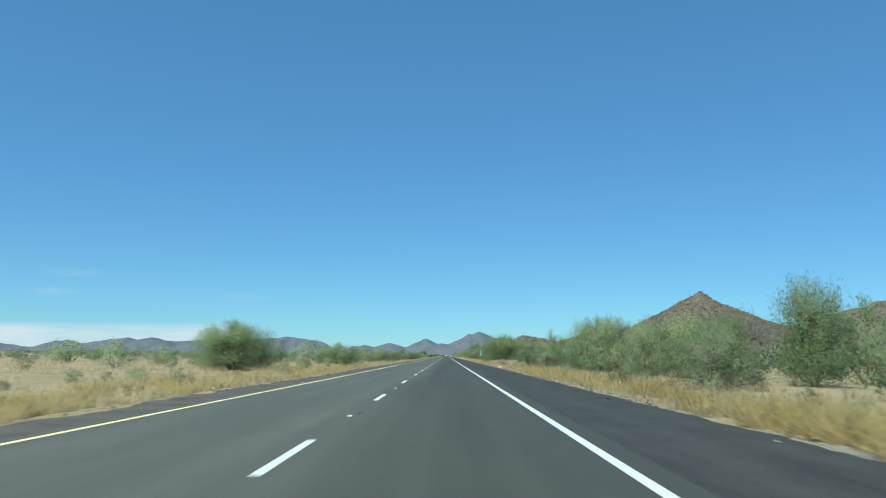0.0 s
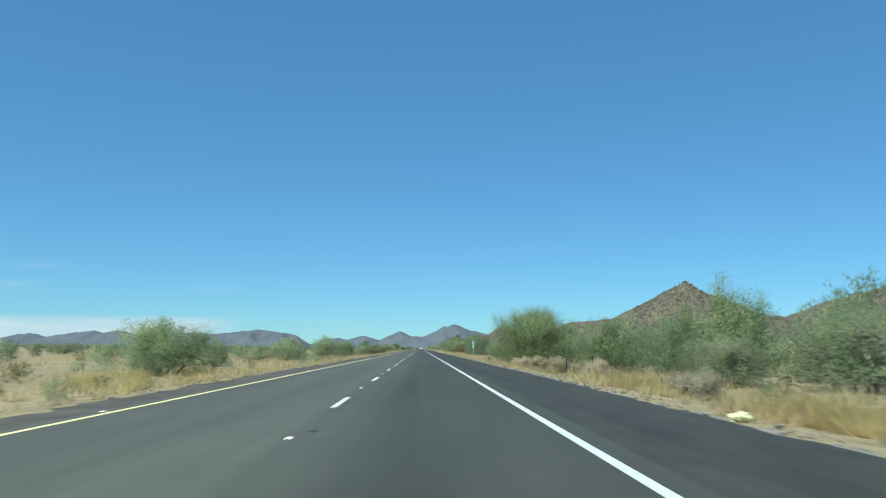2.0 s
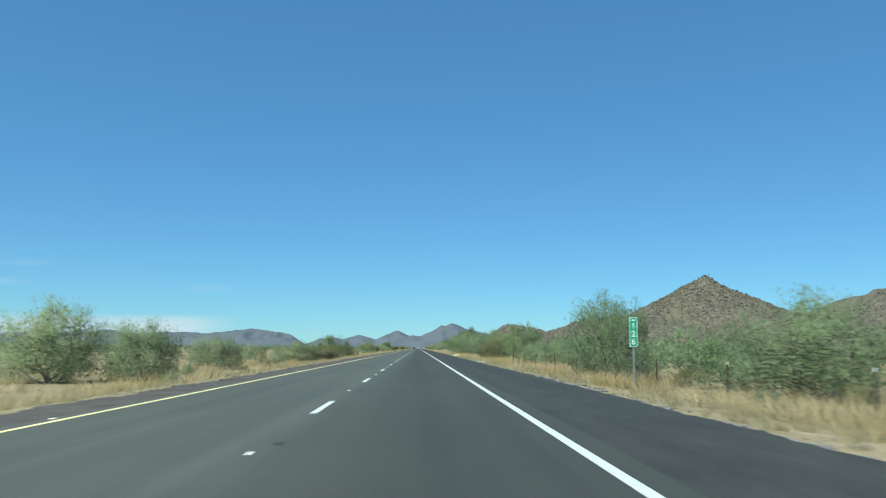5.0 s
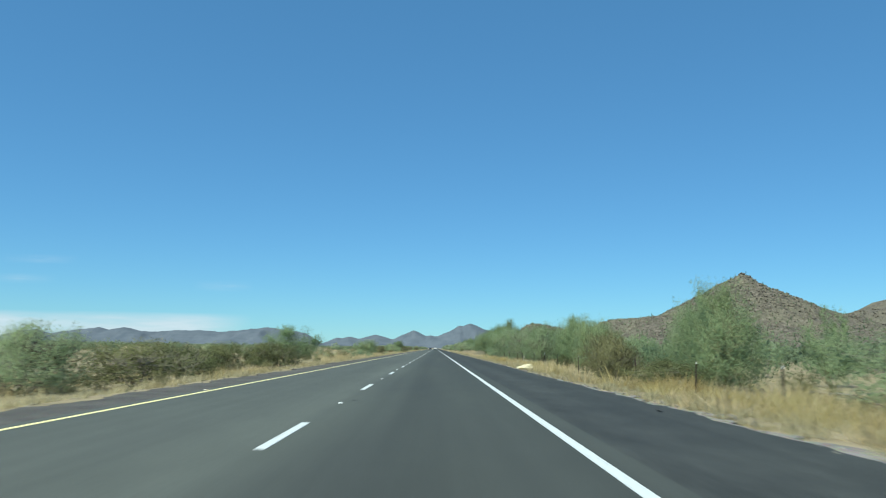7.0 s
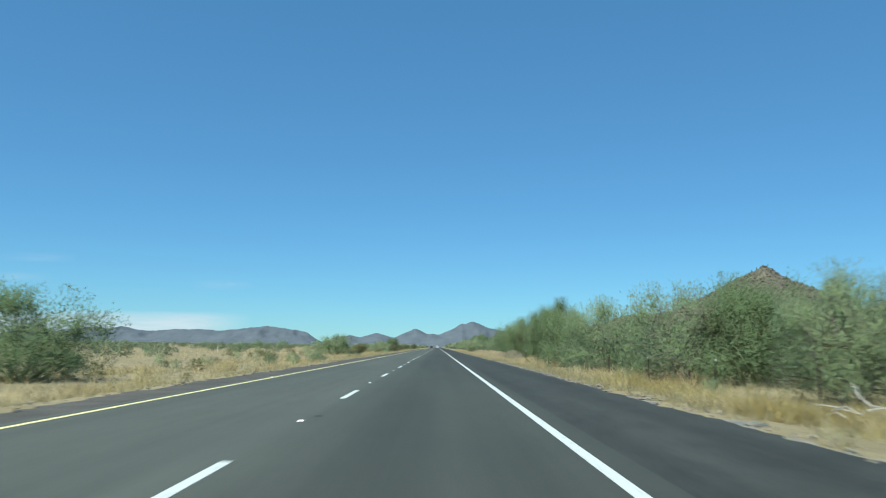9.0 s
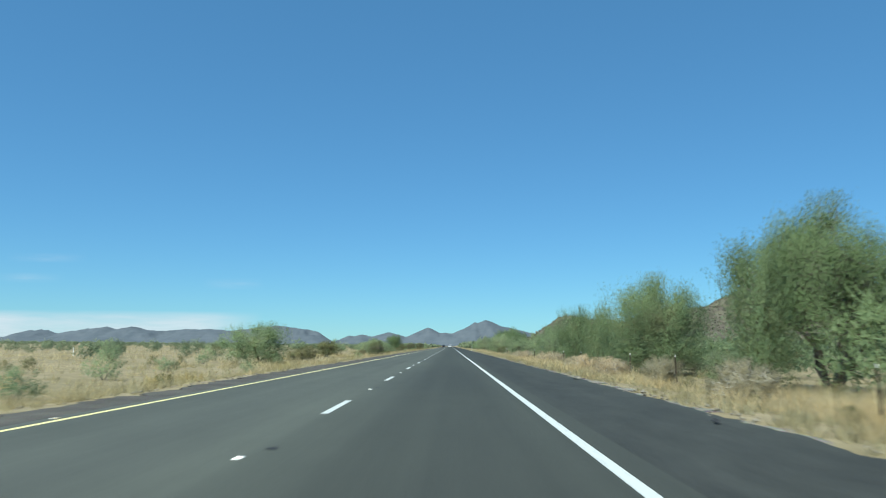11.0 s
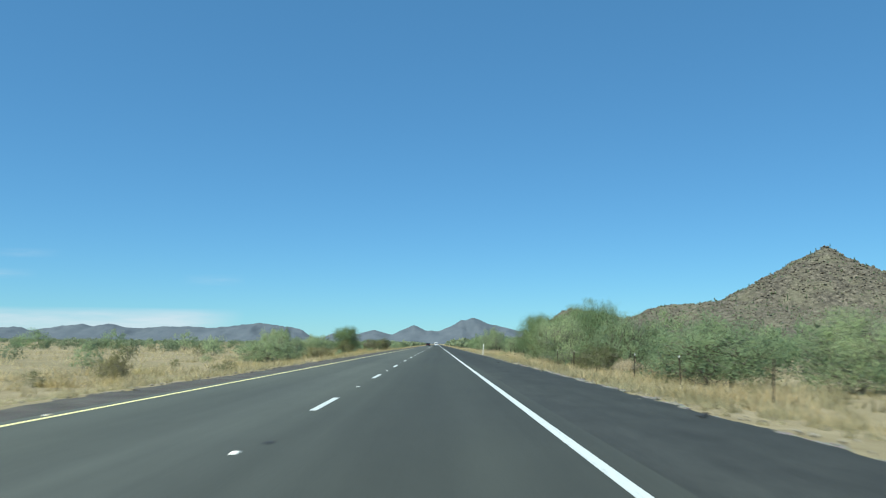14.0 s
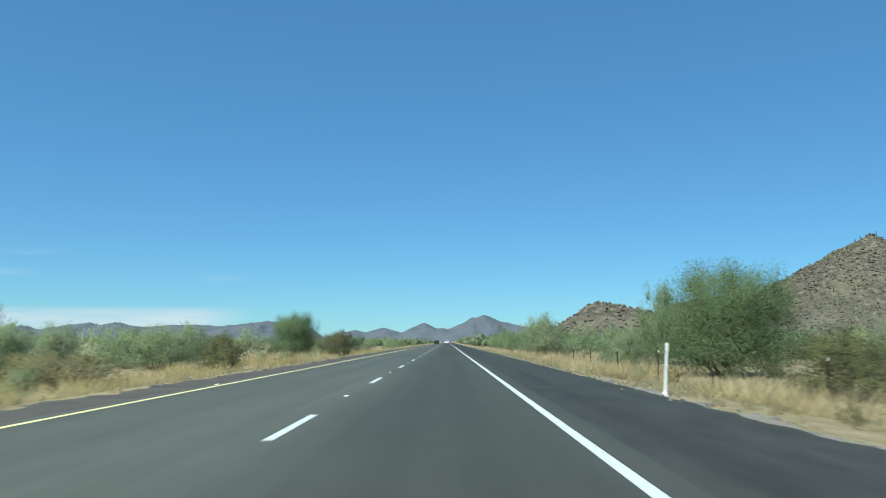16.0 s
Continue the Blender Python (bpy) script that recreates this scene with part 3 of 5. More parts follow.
def plant_meshes(seed, w, h, stems, lobes, tips, each, leaf, slim, low, trunk_r, bark, leaf_mat, upright=0.55, core=0, leaders=0.16, bare=0.0, twigs=True):
    """Trunk and crown of a desert tree or bush of width w and height h: stems from the ground fan out
    into twigs, and every twig ends in an upright feathery plume of leaf strands."""
    rng = np.random.default_rng(seed)
    lobe_c, lobe_r = crown_lobes(rng, w, h, lobes, low)
    count = len(lobe_c)
    wood, nodes = [], []
    for s in range(stems):
        a = 2 * np.pi * (s + rng.uniform(-0.3, 0.3)) / stems
        goal = lobe_c[s % count] * (0.9, 0.9, 0.85) + rng.normal(0, 0.05 * w, 3)
        p = np.array([np.cos(a) * trunk_r * 1.4, np.sin(a) * trunk_r * 1.4, -0.15])
        last, steps = p, 5
        for k in range(1, steps + 1):
            f = k / steps
            q = p * (1 - f) + goal * f + rng.normal(0, 0.035 * w, 3) * (0.3 + 0.4 * f)
            q[2] = max(q[2], 0.05) * (0.85 + 0.3 * f)
            wood += tube(last, q, trunk_r * (1 - 0.72 * (k - 1) / steps), trunk_r * (1 - 0.72 * k / steps), 5)
            if k >= 2 or low < 0.1:
                nodes.append(q)
            last = q
    nodes = np.array(nodes)
    share = np.maximum(lobe_r[:, 0] * lobe_r[:, 2], 0.028 * w * h)
    pick = rng.choice(count, tips, p=share / share.sum())
    d = rng.normal(0, 1, (tips, 3))
    d[:, 2] = np.where((d[:, 2] < -0.3) & (lobe_c[pick, 2] > 0.45 * h), -d[:, 2] * 0.5, d[:, 2])
    d /= np.linalg.norm(d, axis=1)[:, None]
    tip = lobe_c[pick] + d * lobe_r[pick] * rng.uniform(0.55, 1.04, (tips, 1)) ** 0.7
    tip[:, 2] = np.clip(tip[:, 2], 0.05 * h, None)
    out = tip - (0, 0, 0.3 * h)
    out /= np.linalg.norm(out, axis=1)[:, None] + 1e-6
    way = out * (1 - upright) + np.array((0, 0, upright)) + rng.normal(0, 0.16, (tips, 3))
    way /= np.linalg.norm(way, axis=1)[:, None]
    lead = (rng.uniform(0, 1, tips) < leaders) & (tip[:, 2] > 0.5 * h)
    reach = np.where(lead, rng.uniform(0.14, 0.26, tips), rng.uniform(0.09, 0.17, tips)) * h
    tris = []
    for t, v, r, is_lead in zip(tip, way, reach, lead):
        j = np.argmin(np.linalg.norm(nodes - t, axis=1) + rng.uniform(0, 0.25 * w, len(nodes)))
        mid = (nodes[j] + t) / 2 + rng.normal(0, 0.04 * w, 3)
        mid[2] = max(mid[2], 0.05)
        end = t + v * r * 0.8
        if twigs:
            wood += ribbon(nodes[j], mid, min(trunk_r * 0.25, 0.012), 0.007) + ribbon(mid, t, 0.007, 0.004) + ribbon(t, end, 0.004, 0.002)
        elif is_lead:
            wood += ribbon(nodes[j], end, 0.009, 0.003)
        n = max(2, int(each * rng.uniform(0.6, 1.4) * (0.75 if is_lead else 1.0)))
        if rng.uniform() < bare:
            continue
        f = rng.uniform(-0.55, 1.0, n)
        fat = (0.040 * w if not is_lead else 0.020 * w) * (1.05 - 0.55 * np.clip(f, 0, 1))
        base = t + v * (f * r)[:, None] + rng.normal(0, 1, (n, 3)) * fat[:, None]
        tris.append(strands(rng, base, np.repeat(v[None], n, 0), leaf, leaf * slim, 0.42))
    if core:
        pick = rng.choice(count, core, p=share / share.sum())
        d = rng.normal(0, 1, (core, 3))
        d /= np.linalg.norm(d, axis=1)[:, None]
        inner = lobe_c[pick] + d * lobe_r[pick] * rng.uniform(0.1, 0.84, (core, 1))
        tris.append(strands(rng, inner, d * 0.4 + (0, 0, 0.5), leaf * 1.1, leaf * slim * 2.4, 0.8))
    tris = np.concatenate(tris)
    tris[:, :, 2] = np.maximum(tris[:, :, 2], 0.01)
    mid = tris.mean(1)
    fit_ = np.array([w * 0.5 / np.quantile(np.abs(mid[:, 0]), 0.985), w * 0.5 / np.quantile(np.abs(mid[:, 1]), 0.985), h / np.quantile(mid[:, 2], 0.997)])
    middle = (mid * fit_)[:, None]
    inside = (np.abs(middle[:, 0, 0]) < 0.54 * w) & (np.abs(middle[:, 0, 1]) < 0.54 * w) & (middle[:, 0, 2] < 1.04 * h)
    tris, wood = (middle + (tris - mid[:, None]))[inside], np.array(wood) * fit_
    near = np.argmin(((tris.mean(1)[:, None] - (lobe_c * fit_)[None]) ** 2).sum(2), 1)
    nor = clump_normals(rng, tris, (lobe_c * fit_)[near] * (0.6, 0.6, 0.8), 0.20)
    return tri_mesh("trunk", wood, bark), tri_mesh("crown", tris, leaf_mat, nor)


# kind: width, height, label, category, close-by meshes, plainer meshes for the thicket behind
PLANT_KINDS = {
    "P": (4.4, 4.0, "airy yellow-green palo verde tree among dry grass", "tree",
          [plant_meshes(100 + i, 4.4, 4.0, 4, 7, 430, 28, 0.128, 0.095, 0.07, 0.075, M_BARK_GREEN, M_PALO, 0.62, 3900) for i in range(5)],
          [plant_meshes(150 + i, 4.4, 4.0, 4, 6, 130, 18, 0.24, 0.095, 0.06, 0.07, M_BARK_GREEN, M_PALO, 0.6, 500, twigs=False) for i in range(4)]),
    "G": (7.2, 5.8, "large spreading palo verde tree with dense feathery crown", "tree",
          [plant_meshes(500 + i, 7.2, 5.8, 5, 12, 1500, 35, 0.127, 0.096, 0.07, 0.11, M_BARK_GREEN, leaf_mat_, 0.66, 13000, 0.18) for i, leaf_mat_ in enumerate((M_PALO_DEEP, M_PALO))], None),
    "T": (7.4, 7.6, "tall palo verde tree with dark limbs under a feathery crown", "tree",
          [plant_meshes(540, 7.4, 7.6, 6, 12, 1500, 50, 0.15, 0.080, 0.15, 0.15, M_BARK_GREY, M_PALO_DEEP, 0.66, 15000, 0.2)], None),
    "C": (3.4, 2.6, "dense olive-green desert bush on dry ground", "bush",
          [plant_meshes(200 + i, 3.4, 2.6, 9, 7, 330, 29, 0.102, 0.096, 0.0, 0.03, M_BARK_GREY, M_BUSH, 0.66, 3200) for i in range(6)],
          [plant_meshes(250 + i, 3.4, 2.6, 6, 6, 105, 10, 0.17, 0.14, 0.0, 0.03, M_BARK_GREY, M_BUSH, 0.62, 420, twigs=False) for i in range(4)]),
    "D": (2.8, 2.0, "brownish half-dry desert bush on dry ground", "bush",
          [plant_meshes(300 + i, 2.8, 2.0, 10, 6, 240, 26, 0.12, 0.085, 0.0, 0.022, M_BARK_GREY, M_DRY, 0.6, 1600, bare=0.04) for i in range(4)],
          [plant_meshes(350 + i, 2.8, 2.0, 7, 5, 90, 14, 0.15, 0.10, 0.0, 0.022, M_BARK_GREY, M_DRY, 0.6, 300, bare=0.05, twigs=False) for i in range(3)]),
    "K": (3.0, 2.6, "dark dense rounded creosote bush beside the road", "bush",
          [plant_meshes(700 + i, 3.0, 2.6, 10, 7, 330, 26, 0.11, 0.095, 0.0, 0.028, M_BARK_GREY, M_CREOSOTE, 0.7, 2600) for i in range(3)], None),
    "B": (4.0, 5.0, "bare grey-limbed desert tree with sparse leaves", "tree",
          [plant_meshes(400, 4.0, 5.0, 5, 6, 300, 10, 0.11, 0.08, 0.2, 0.08, M_BARK_GREY, M_PALO, 0.6, 0, 0.4, 0.35)], None),
    "W": (2.0, 1.2, "rounded tangle of straw-brown tumbleweed in dry grass", "tumbleweed",
          [plant_meshes(760 + i, 2.0, 1.2, 9, 5, 240, 22, 0.10, 0.065, 0.0, 0.010, M_DEAD_WOOD, M_TUMBLE, 0.3, 4200, 0.04) for i in range(3)], None),
}
LOW_BRUSH = {
    "C": [plant_meshes(600 + i, 3.4, 2.6, 5, 5, 70, 13, 0.24, 0.10, 0.0, 0.03, M_BARK_GREY, M_BUSH, 0.6, 160, twigs=False) for i in range(3)],
    "D": [plant_meshes(650 + i, 2.8, 2.0, 6, 5, 70, 13, 0.22, 0.09, 0.0, 0.022, M_BARK_GREY, M_DRY, 0.6, 160, twigs=False) for i in range(3)],
}
plant_rng = random.Random(5)
plant_count = {k: 0 for k in PLANT_KINDS}


def plant(kind, y, x, w, h, fine=True):
    w0, h0, label, category, close, plainer = PLANT_KINDS[kind]
    variants = LOW_BRUSH[kind] if h < 1.15 and kind in LOW_BRUSH else close if fine or plainer is None else plainer
    me_trunk, me_crown = variants[plant_count[kind] % len(variants)]
    plant_count[kind] += 1
    name = {"P": "palo_verde_tree", "C": "desert_bush", "D": "dry_bush", "G": "palo_verde_tree", "T": "palo_verde_tree", "K": "creosote_bush", "W": "tumbleweed", "B": "bare_tree"}[kind]
    top = new(name)
    top.empty_display_size = 0.3
    top.matrix_basis = pose(x, y, float(ground_z(x, y)) - 0.02, 0, 0, plant_rng.uniform(0, 360)) @ Matrix.Diagonal((w / w0, w / w0, h / h0, 1))
    tagged(top, label, category, "roadside trees and bushes")
    part("trunk", me_trunk, top)
    part("crown", me_crown, top)
    return top


# along the outer verge: kind, metres along, metres beside the edge line, width, height
OUTER_1 = (
    ("C", 38.4, 11.9, 4.2, 3.3), ("P", 40.4, 17.5, 4.1, 5.9), ("P", 41.9, 13.3, 3.6, 4.0), ("P", 50.7, 26.0, 5.2, 5.9), ("P", 55.6, 15.5, 4.6, 4.9), ("C", 62.4, 14.2, 4.4, 4.4),
    ("P", 65.9, 16.0, 4.4, 5.1), ("B", 66.0, 24.0, 4.4, 6.2), ("C", 72.5, 13.8, 5.7, 5.3), ("C", 74.1, 16.3, 4.1, 4.5), ("P", 77.8, 14.4, 5.2, 5.7), ("P", 78.8, 12.8, 4.6, 5.6), ("C", 93.5, 14.6, 5.9, 3.6),
    ("C", 97.6, 10.8, 3.3, 2.4), ("C", 97.6, 15.8, 5.2, 4.0), ("P", 100.0, 12.0, 4.2, 5.0), ("P", 101.7, 19.2, 4.6, 5.5), ("B", 112.0, 17.4, 4.0, 5.6),
)
OUTER_2 = (
    ("C", 112.7, 13.8, 3.9, 3.8), ("P", 118.1, 10.8, 3.9, 3.9), ("C", 124.0, 13.8, 4.0, 4.3), ("P", 129.7, 18.6, 5.7, 4.8), ("G", 132.0, 7.9, 6.8, 5.3), ("P", 153.0, 12.6, 4.6, 4.9), ("D", 147.0, 9.2, 4.4, 2.4), ("D", 156.0, 9.5, 4.0, 2.2),
    ("D", 160.9, 9.7, 3.3, 2.6), ("P", 158.0, 16.6, 5.6, 4.7), ("D", 161.6, 13.0, 3.6, 2.5), ("C", 190.0, 11.6, 6.0, 3.8), ("C", 205.0, 8.4, 4.6, 4.7), ("P", 231.0, 13.6, 4.4, 3.8),
    ("C", 244.1, 14.8, 5.6, 2.7), ("C", 250.3, 11.8, 5.5, 2.6), ("P", 263.9, 10.9, 3.6, 4.9), ("P", 268.1, 17.9, 2.7, 4.0), ("P", 270.4, 11.9, 3.3, 4.4), ("D", 270.0, 7.7, 2.6, 2.3),
)
OUTER_3 = (
    ("P", 275.7, 14.3, 4.0, 5.5), ("D", 281.0, 9.8, 4.2, 3.0), ("K", 294.0, 8.9, 1.5, 1.3), ("P", 292.8, 11.0, 3.3, 4.5), ("C", 295.9, 16.5, 4.5, 3.3), ("C", 298.2, 12.9, 5.1, 4.2), ("P", 308.5, 12.6, 5.0, 5.0),
    ("P", 311.2, 13.5, 4.5, 5.0), ("C", 317.7, 10.5, 4.4, 4.2), ("C", 324.9, 14.7, 3.8, 4.5), ("P", 328.0, 12.0, 5.5, 4.8), ("C", 331.9, 10.2, 6.0, 4.8), ("P", 332.3, 13.2, 4.4, 5.2),
    ("C", 343.0, 8.8, 6.0, 4.8), ("P", 362.0, 9.6, 5.5, 5.2), ("P", 388.7, 10.1, 2.5, 5.6), ("T", 391.0, 13.6, 7.2, 7.9), ("G", 405.9, 10.6, 6.6, 5.9), ("C", 396.0, 11.0, 2.2, 1.6), ("P", 424.0, 10.7, 2.4, 5.0),
)
OUTER_4 = (
    ("C", 423.3, 14.0, 5.7, 3.3), ("P", 434.6, 10.6, 4.0, 5.7), ("P", 438.6, 14.6, 5.4, 5.6), ("C", 441.1, 9.6, 3.8, 4.1), ("C", 446.5, 10.2, 5.0, 3.5), ("C", 449.1, 12.4, 5.5, 3.7), ("P", 455.1, 14.3, 4.4, 5.0),
    ("P", 460.6, 11.5, 4.2, 4.4), ("C", 467.6, 13.7, 4.9, 4.2), ("C", 471.5, 11.5, 4.4, 3.1), ("C", 486.9, 14.5, 4.4, 3.3), ("C", 492.0, 11.0, 6.6, 3.3), ("C", 500.1, 13.6, 3.0, 3.1),
    ("C", 505.6, 10.4, 4.2, 3.8), ("P", 512.4, 15.0, 5.6, 4.3), ("P", 517.9, 11.6, 4.0, 5.2), ("C", 523.0, 9.9, 6.0, 4.2), ("P", 526.9, 12.4, 5.9, 5.8), ("P", 530.0, 9.6, 5.4, 4.6),
)
OUTER_5 = (
    ("T", 533.9, 12.3, 6.0, 5.6), ("K", 545.6, 10.4, 3.4, 2.2), ("C", 546.9, 13.2, 3.2, 2.6), ("G", 561.5, 12.6, 6.8, 5.8), ("C", 571.0, 9.6, 3.4, 2.6),
    ("P", 579.2, 14.3, 4.1, 6.0), ("C", 612.0, 9.6, 6.0, 5.0), ("C", 636.8, 12.1, 5.5, 4.9),
)
# tumbleweeds and low dark shrubs along the fence
FENCE_BRUSH = (
    ("K", 33.4, 5.6, 1.0, 0.85), ("W", 90.0, 6.9, 1.8, 1.03), ("W", 106.2, 7.5, 2.0, 1.15), ("W", 126.8, 7.4, 2.1, 1.15), ("W", 129.0, 6.4, 1.8, 0.98), ("W", 122.6, 8.2, 1.9, 1.15),
    ("D", 141.3, 7.8, 2.0, 1.3), ("D", 150.9, 5.6, 0.8, 0.6), ("K", 263.6, 8.2, 3.8, 1.4), ("W", 383.4, 7.3, 2.0, 1.32), ("W", 394.4, 7.8, 1.7, 1.3), ("W", 400.6, 6.9, 2.0, 1.0), ("W", 403.4, 7.3, 1.8, 1.1), ("W", 409.0, 7.2, 2.2, 1.15), ("W", 412.0, 6.9, 1.9, 0.95),
    ("W", 417.6, 8.0, 1.7, 1.03), ("W", 431.0, 7.6, 2.9, 1.26), ("W", 451.4, 7.3, 2.9, 1.15), ("W", 459.0, 7.0, 1.9, 1.03), ("W", 501.0, 9.2, 1.5, 1.03), ("K", 502.8, 8.2, 2.4, 1.8), ("K", 508.5, 8.4, 1.7, 1.3),
)
# along the median: the same order
MEDIAN_1 = (
    ("G", 75.5, -22.6, 8.4, 4.9), ("C", 89.8, -40.5, 5.1, 3.5), ("C", 103.0, -30.8, 3.1, 2.6), ("P", 112.2, -17.3, 5.6, 3.5), ("C", 120.9, -20.8, 3.6, 3.1),
    ("C", 135.0, -20.3, 2.5, 2.5), ("C", 135.6, -68.3, 10.8, 4.0), ("C", 135.8, -26.7, 5.9, 4.3), ("C", 151.0, -57.5, 6.9, 3.5), ("C", 155.6, -20.8, 3.4, 1.9),
    ("C", 155.8, -17.8, 4.8, 2.3), ("C", 175.0, -20.8, 5.5, 3.1), ("C", 201.0, -18.9, 5.4, 4.0), ("C", 203.1, -15.6, 4.2, 3.1), ("C", 227.0, -18.3, 4.5, 2.8), ("C", 258.0, -16.5, 4.6, 2.6),
    ("P", 273.0, -62.0, 6.0, 5.5), ("P", 588.0, -70.0, 6.2, 3.6), ("P", 608.0, -65.0, 5.2, 4.2), ("C", 608.5, -51.0, 6.0, 3.9), ("C", 642.0, -70.5, 3.4, 2.7), ("C", 660.0, -47.0, 5.0, 4.2),
)
MEDIAN_2 = (
    ("K", 260.8, -13.3, 4.9, 2.0), ("D", 255.3, -10.6, 0.6, 0.6), ("K", 272.6, -15.4, 4.2, 1.8), ("K", 280.0, -15.6, 3.6, 2.1), ("K", 291.0, -14.4, 4.4, 2.2), ("K", 297.0, -16.9, 3.4, 1.7), ("D", 309.8, -19.1, 3.4, 2.0), ("P", 330.0, -20.5, 7.6, 4.4),
    ("P", 432.0, -19.7, 6.8, 3.9), ("C", 436.9, -25.7, 2.0, 1.8), ("D", 440.1, -17.5, 2.2, 1.4), ("D", 444.6, -17.2, 2.0, 1.7), ("K", 466.0, -18.6, 3.7, 2.3), ("K", 457.0, -10.9, 2.3, 2.0),
    ("D", 494.0, -17.0, 1.9, 1.2), ("C", 524.5, -16.1, 6.5, 2.0), ("C", 540.0, -18.0, 4.0, 3.1), ("C", 542.8, -19.8, 3.4, 3.4), ("D", 550.5, -16.1, 4.6, 1.4),
)
MEDIAN_3 = (
    ("C", 551.2, -28.7, 4.0, 2.6), ("P", 553.5, -21.1, 3.2, 3.7), ("C", 583.6, -22.1, 4.0, 3.4), ("C", 566.3, -23.9, 3.1, 2.9), ("K", 567.0, -14.5, 2.7, 2.3), ("C", 570.0, -19.5, 4.6, 2.8), ("C", 577.0, -26.5, 5.0, 3.2), ("C", 559.0, -23.0, 4.2, 2.6), ("C", 574.0, -23.0, 4.0, 2.8), ("D", 586.9, -10.6, 2.5, 2.3),
    ("D", 606.4, -14.4, 3.1, 2.6), ("C", 608.0, -24.0, 5.0, 3.4), ("G", 617.0, -20.3, 5.8, 5.2), ("C", 641.8, -16.9, 5.5, 2.8),
)
ROWS_OF_PLANTS = (FENCE_BRUSH, OUTER_1, OUTER_2, OUTER_3, OUTER_4, OUTER_5, MEDIAN_1, MEDIAN_2, MEDIAN_3)
for group_ in ROWS_OF_PLANTS:
    for kind_, y_, x_, w_, h_ in group_:
        plant(kind_, y_, x_, w_, h_, -24 < x_ < (18 if y_ < 60 else 15))

# the thicket goes on between and behind them
pr = random.Random(11)
taken = [(y_, x_) for g_ in ROWS_OF_PLANTS for _, y_, x_, _, _ in g_]


def free_spot(y, x, gap):
    return all((y - a) ** 2 + (x - b) ** 2 > gap * gap for a, b in taken)


def thicket(y0, y1, x0, x1, count, kinds, h_range, gap):
    made = tries = 0
    while made < count and tries < count * 30:
        tries += 1
        y, x = pr.uniform(y0, y1), pr.uniform(x0, x1)
        if not free_spot(y, x, gap):
            continue
        k = pr.choice(kinds)
        h = pr.uniform(*h_range) * {"P": 1.15, "C": 1.0, "D": 0.75}[k]
        plant(k, y, x, h * pr.uniform(1.15, 1.5), h, -13 < x < 9.5 and y < 600 and h > 1.2)
        taken.append((y, x))
        made += 1


thicket(4, 180, 15, 30, 42, "CCPCDP", (2.4, 3.6), 3.0)
thicket(178, 222, 11, 26, 22, "CCDCPD", (2.0, 3.2), 3.0)
thicket(222, 256, 10, 17, 16, "CCDCDD", (1.4, 2.2), 2.6)
thicket(222, 256, 18, 27, 14, "CCDC", (2.0, 2.9), 2.6)
thicket(250, 335, 14, 30, 30, "CCPCD", (2.4, 3.7), 3.0)
thicket(335, 392, 9.5, 26, 30, "CCPCPD", (2.6, 4.2), 3.0)
thicket(392, 610, 14, 28, 48, "CCPCDC", (2.4, 3.8), 3.0)
thicket(610, 760, 8.5, 24, 34, "CCPCD", (2.6, 4.2), 3.2)
thicket(205, 290, -32, -13, 16, "CCDD", (1.5, 2.6), 3.4)
thicket(335, 430, -34, -17, 14, "CDDD", (0.8, 1.6), 3.4)
thicket(100, 300, -50, -24, 22, "CCDC", (1.4, 2.6), 4.0)
thicket(300, 620, -50, -22, 24, "CCDD", (1.3, 2.4), 4.0)
thicket(15, 620, -26, -12, 130, "DDCC", (0.6, 1.2), 2.2)
thicket(5, 620, 5.6, 10.5, 55, "DDC", (0.4, 0.85), 2.4)
thicket(5, 620, 9.5, 15, 120, "DDC", (0.6, 1.1), 1.7)
thicket(620, 760, -36, -12, 26, "CCDC", (1.5, 3.0), 3.4)


def scrub_stuff(name, label, spots, leaf, n_leaves, mat, seed):
    """Many bushes too far off to count, as one sheet of leaf clumps."""
    rng = np.random.default_rng(seed)
    spots = np.asarray(spots)
    out = []
    for x, y, z, w, h in spots:
        c = rng.normal(0, 1, (n_leaves, 3))
        c /= np.linalg.norm(c, axis=1)[:, None]
        c *= rng.uniform(0.45, 1.0, (n_leaves, 1)) * (1 + 0.35 * np.sin(c[:, :1] * 7 + x) * np.cos(c[:, 1:2] * 6 + y))
        c = c * (w / 2, w / 2, h * 0.52) + (x, y, z + h * 0.48)
        c[:, 2] = np.maximum(c[:, 2], z + 0.02)
        d = rng.normal(0, 1, (n_leaves, 3)) + (0, 0, 0.6)
        d /= np.linalg.norm(d, axis=1)[:, None]
        s = np.cross(d, rng.normal(0, 1, (n_leaves, 3)))
        s /= np.linalg.norm(s, axis=1)[:, None]
        k = leaf * w * rng.uniform(0.6, 1.4, (n_leaves, 1))
        out.append(np.stack([c - s * k * 0.6, c + s * k * 0.6, c + d * k * 1.3], 1))
    out = np.concatenate(out)
    mids = np.repeat(spots[:, :3] + np.stack([spots[:, 0] * 0, spots[:, 0] * 0, spots[:, 4] * 0.35], 1), n_leaves, 0)
    return tagged(new(name, tri_mesh(name, out, mat, clump_normals(rng, out, mids, 0.35))), label, "scrub", kind="stuff")


def scatter(rng, n, x0, x1, y0, y1, w0, w1):
    x, y = rng.uniform(x0, x1, n), rng.uniform(y0, y1, n)
    w = rng.uniform(w0, w1, n)
    return np.stack([x, y, ground_z(x, y), w, w * rng.uniform(0.55, 0.85, n)], 1)


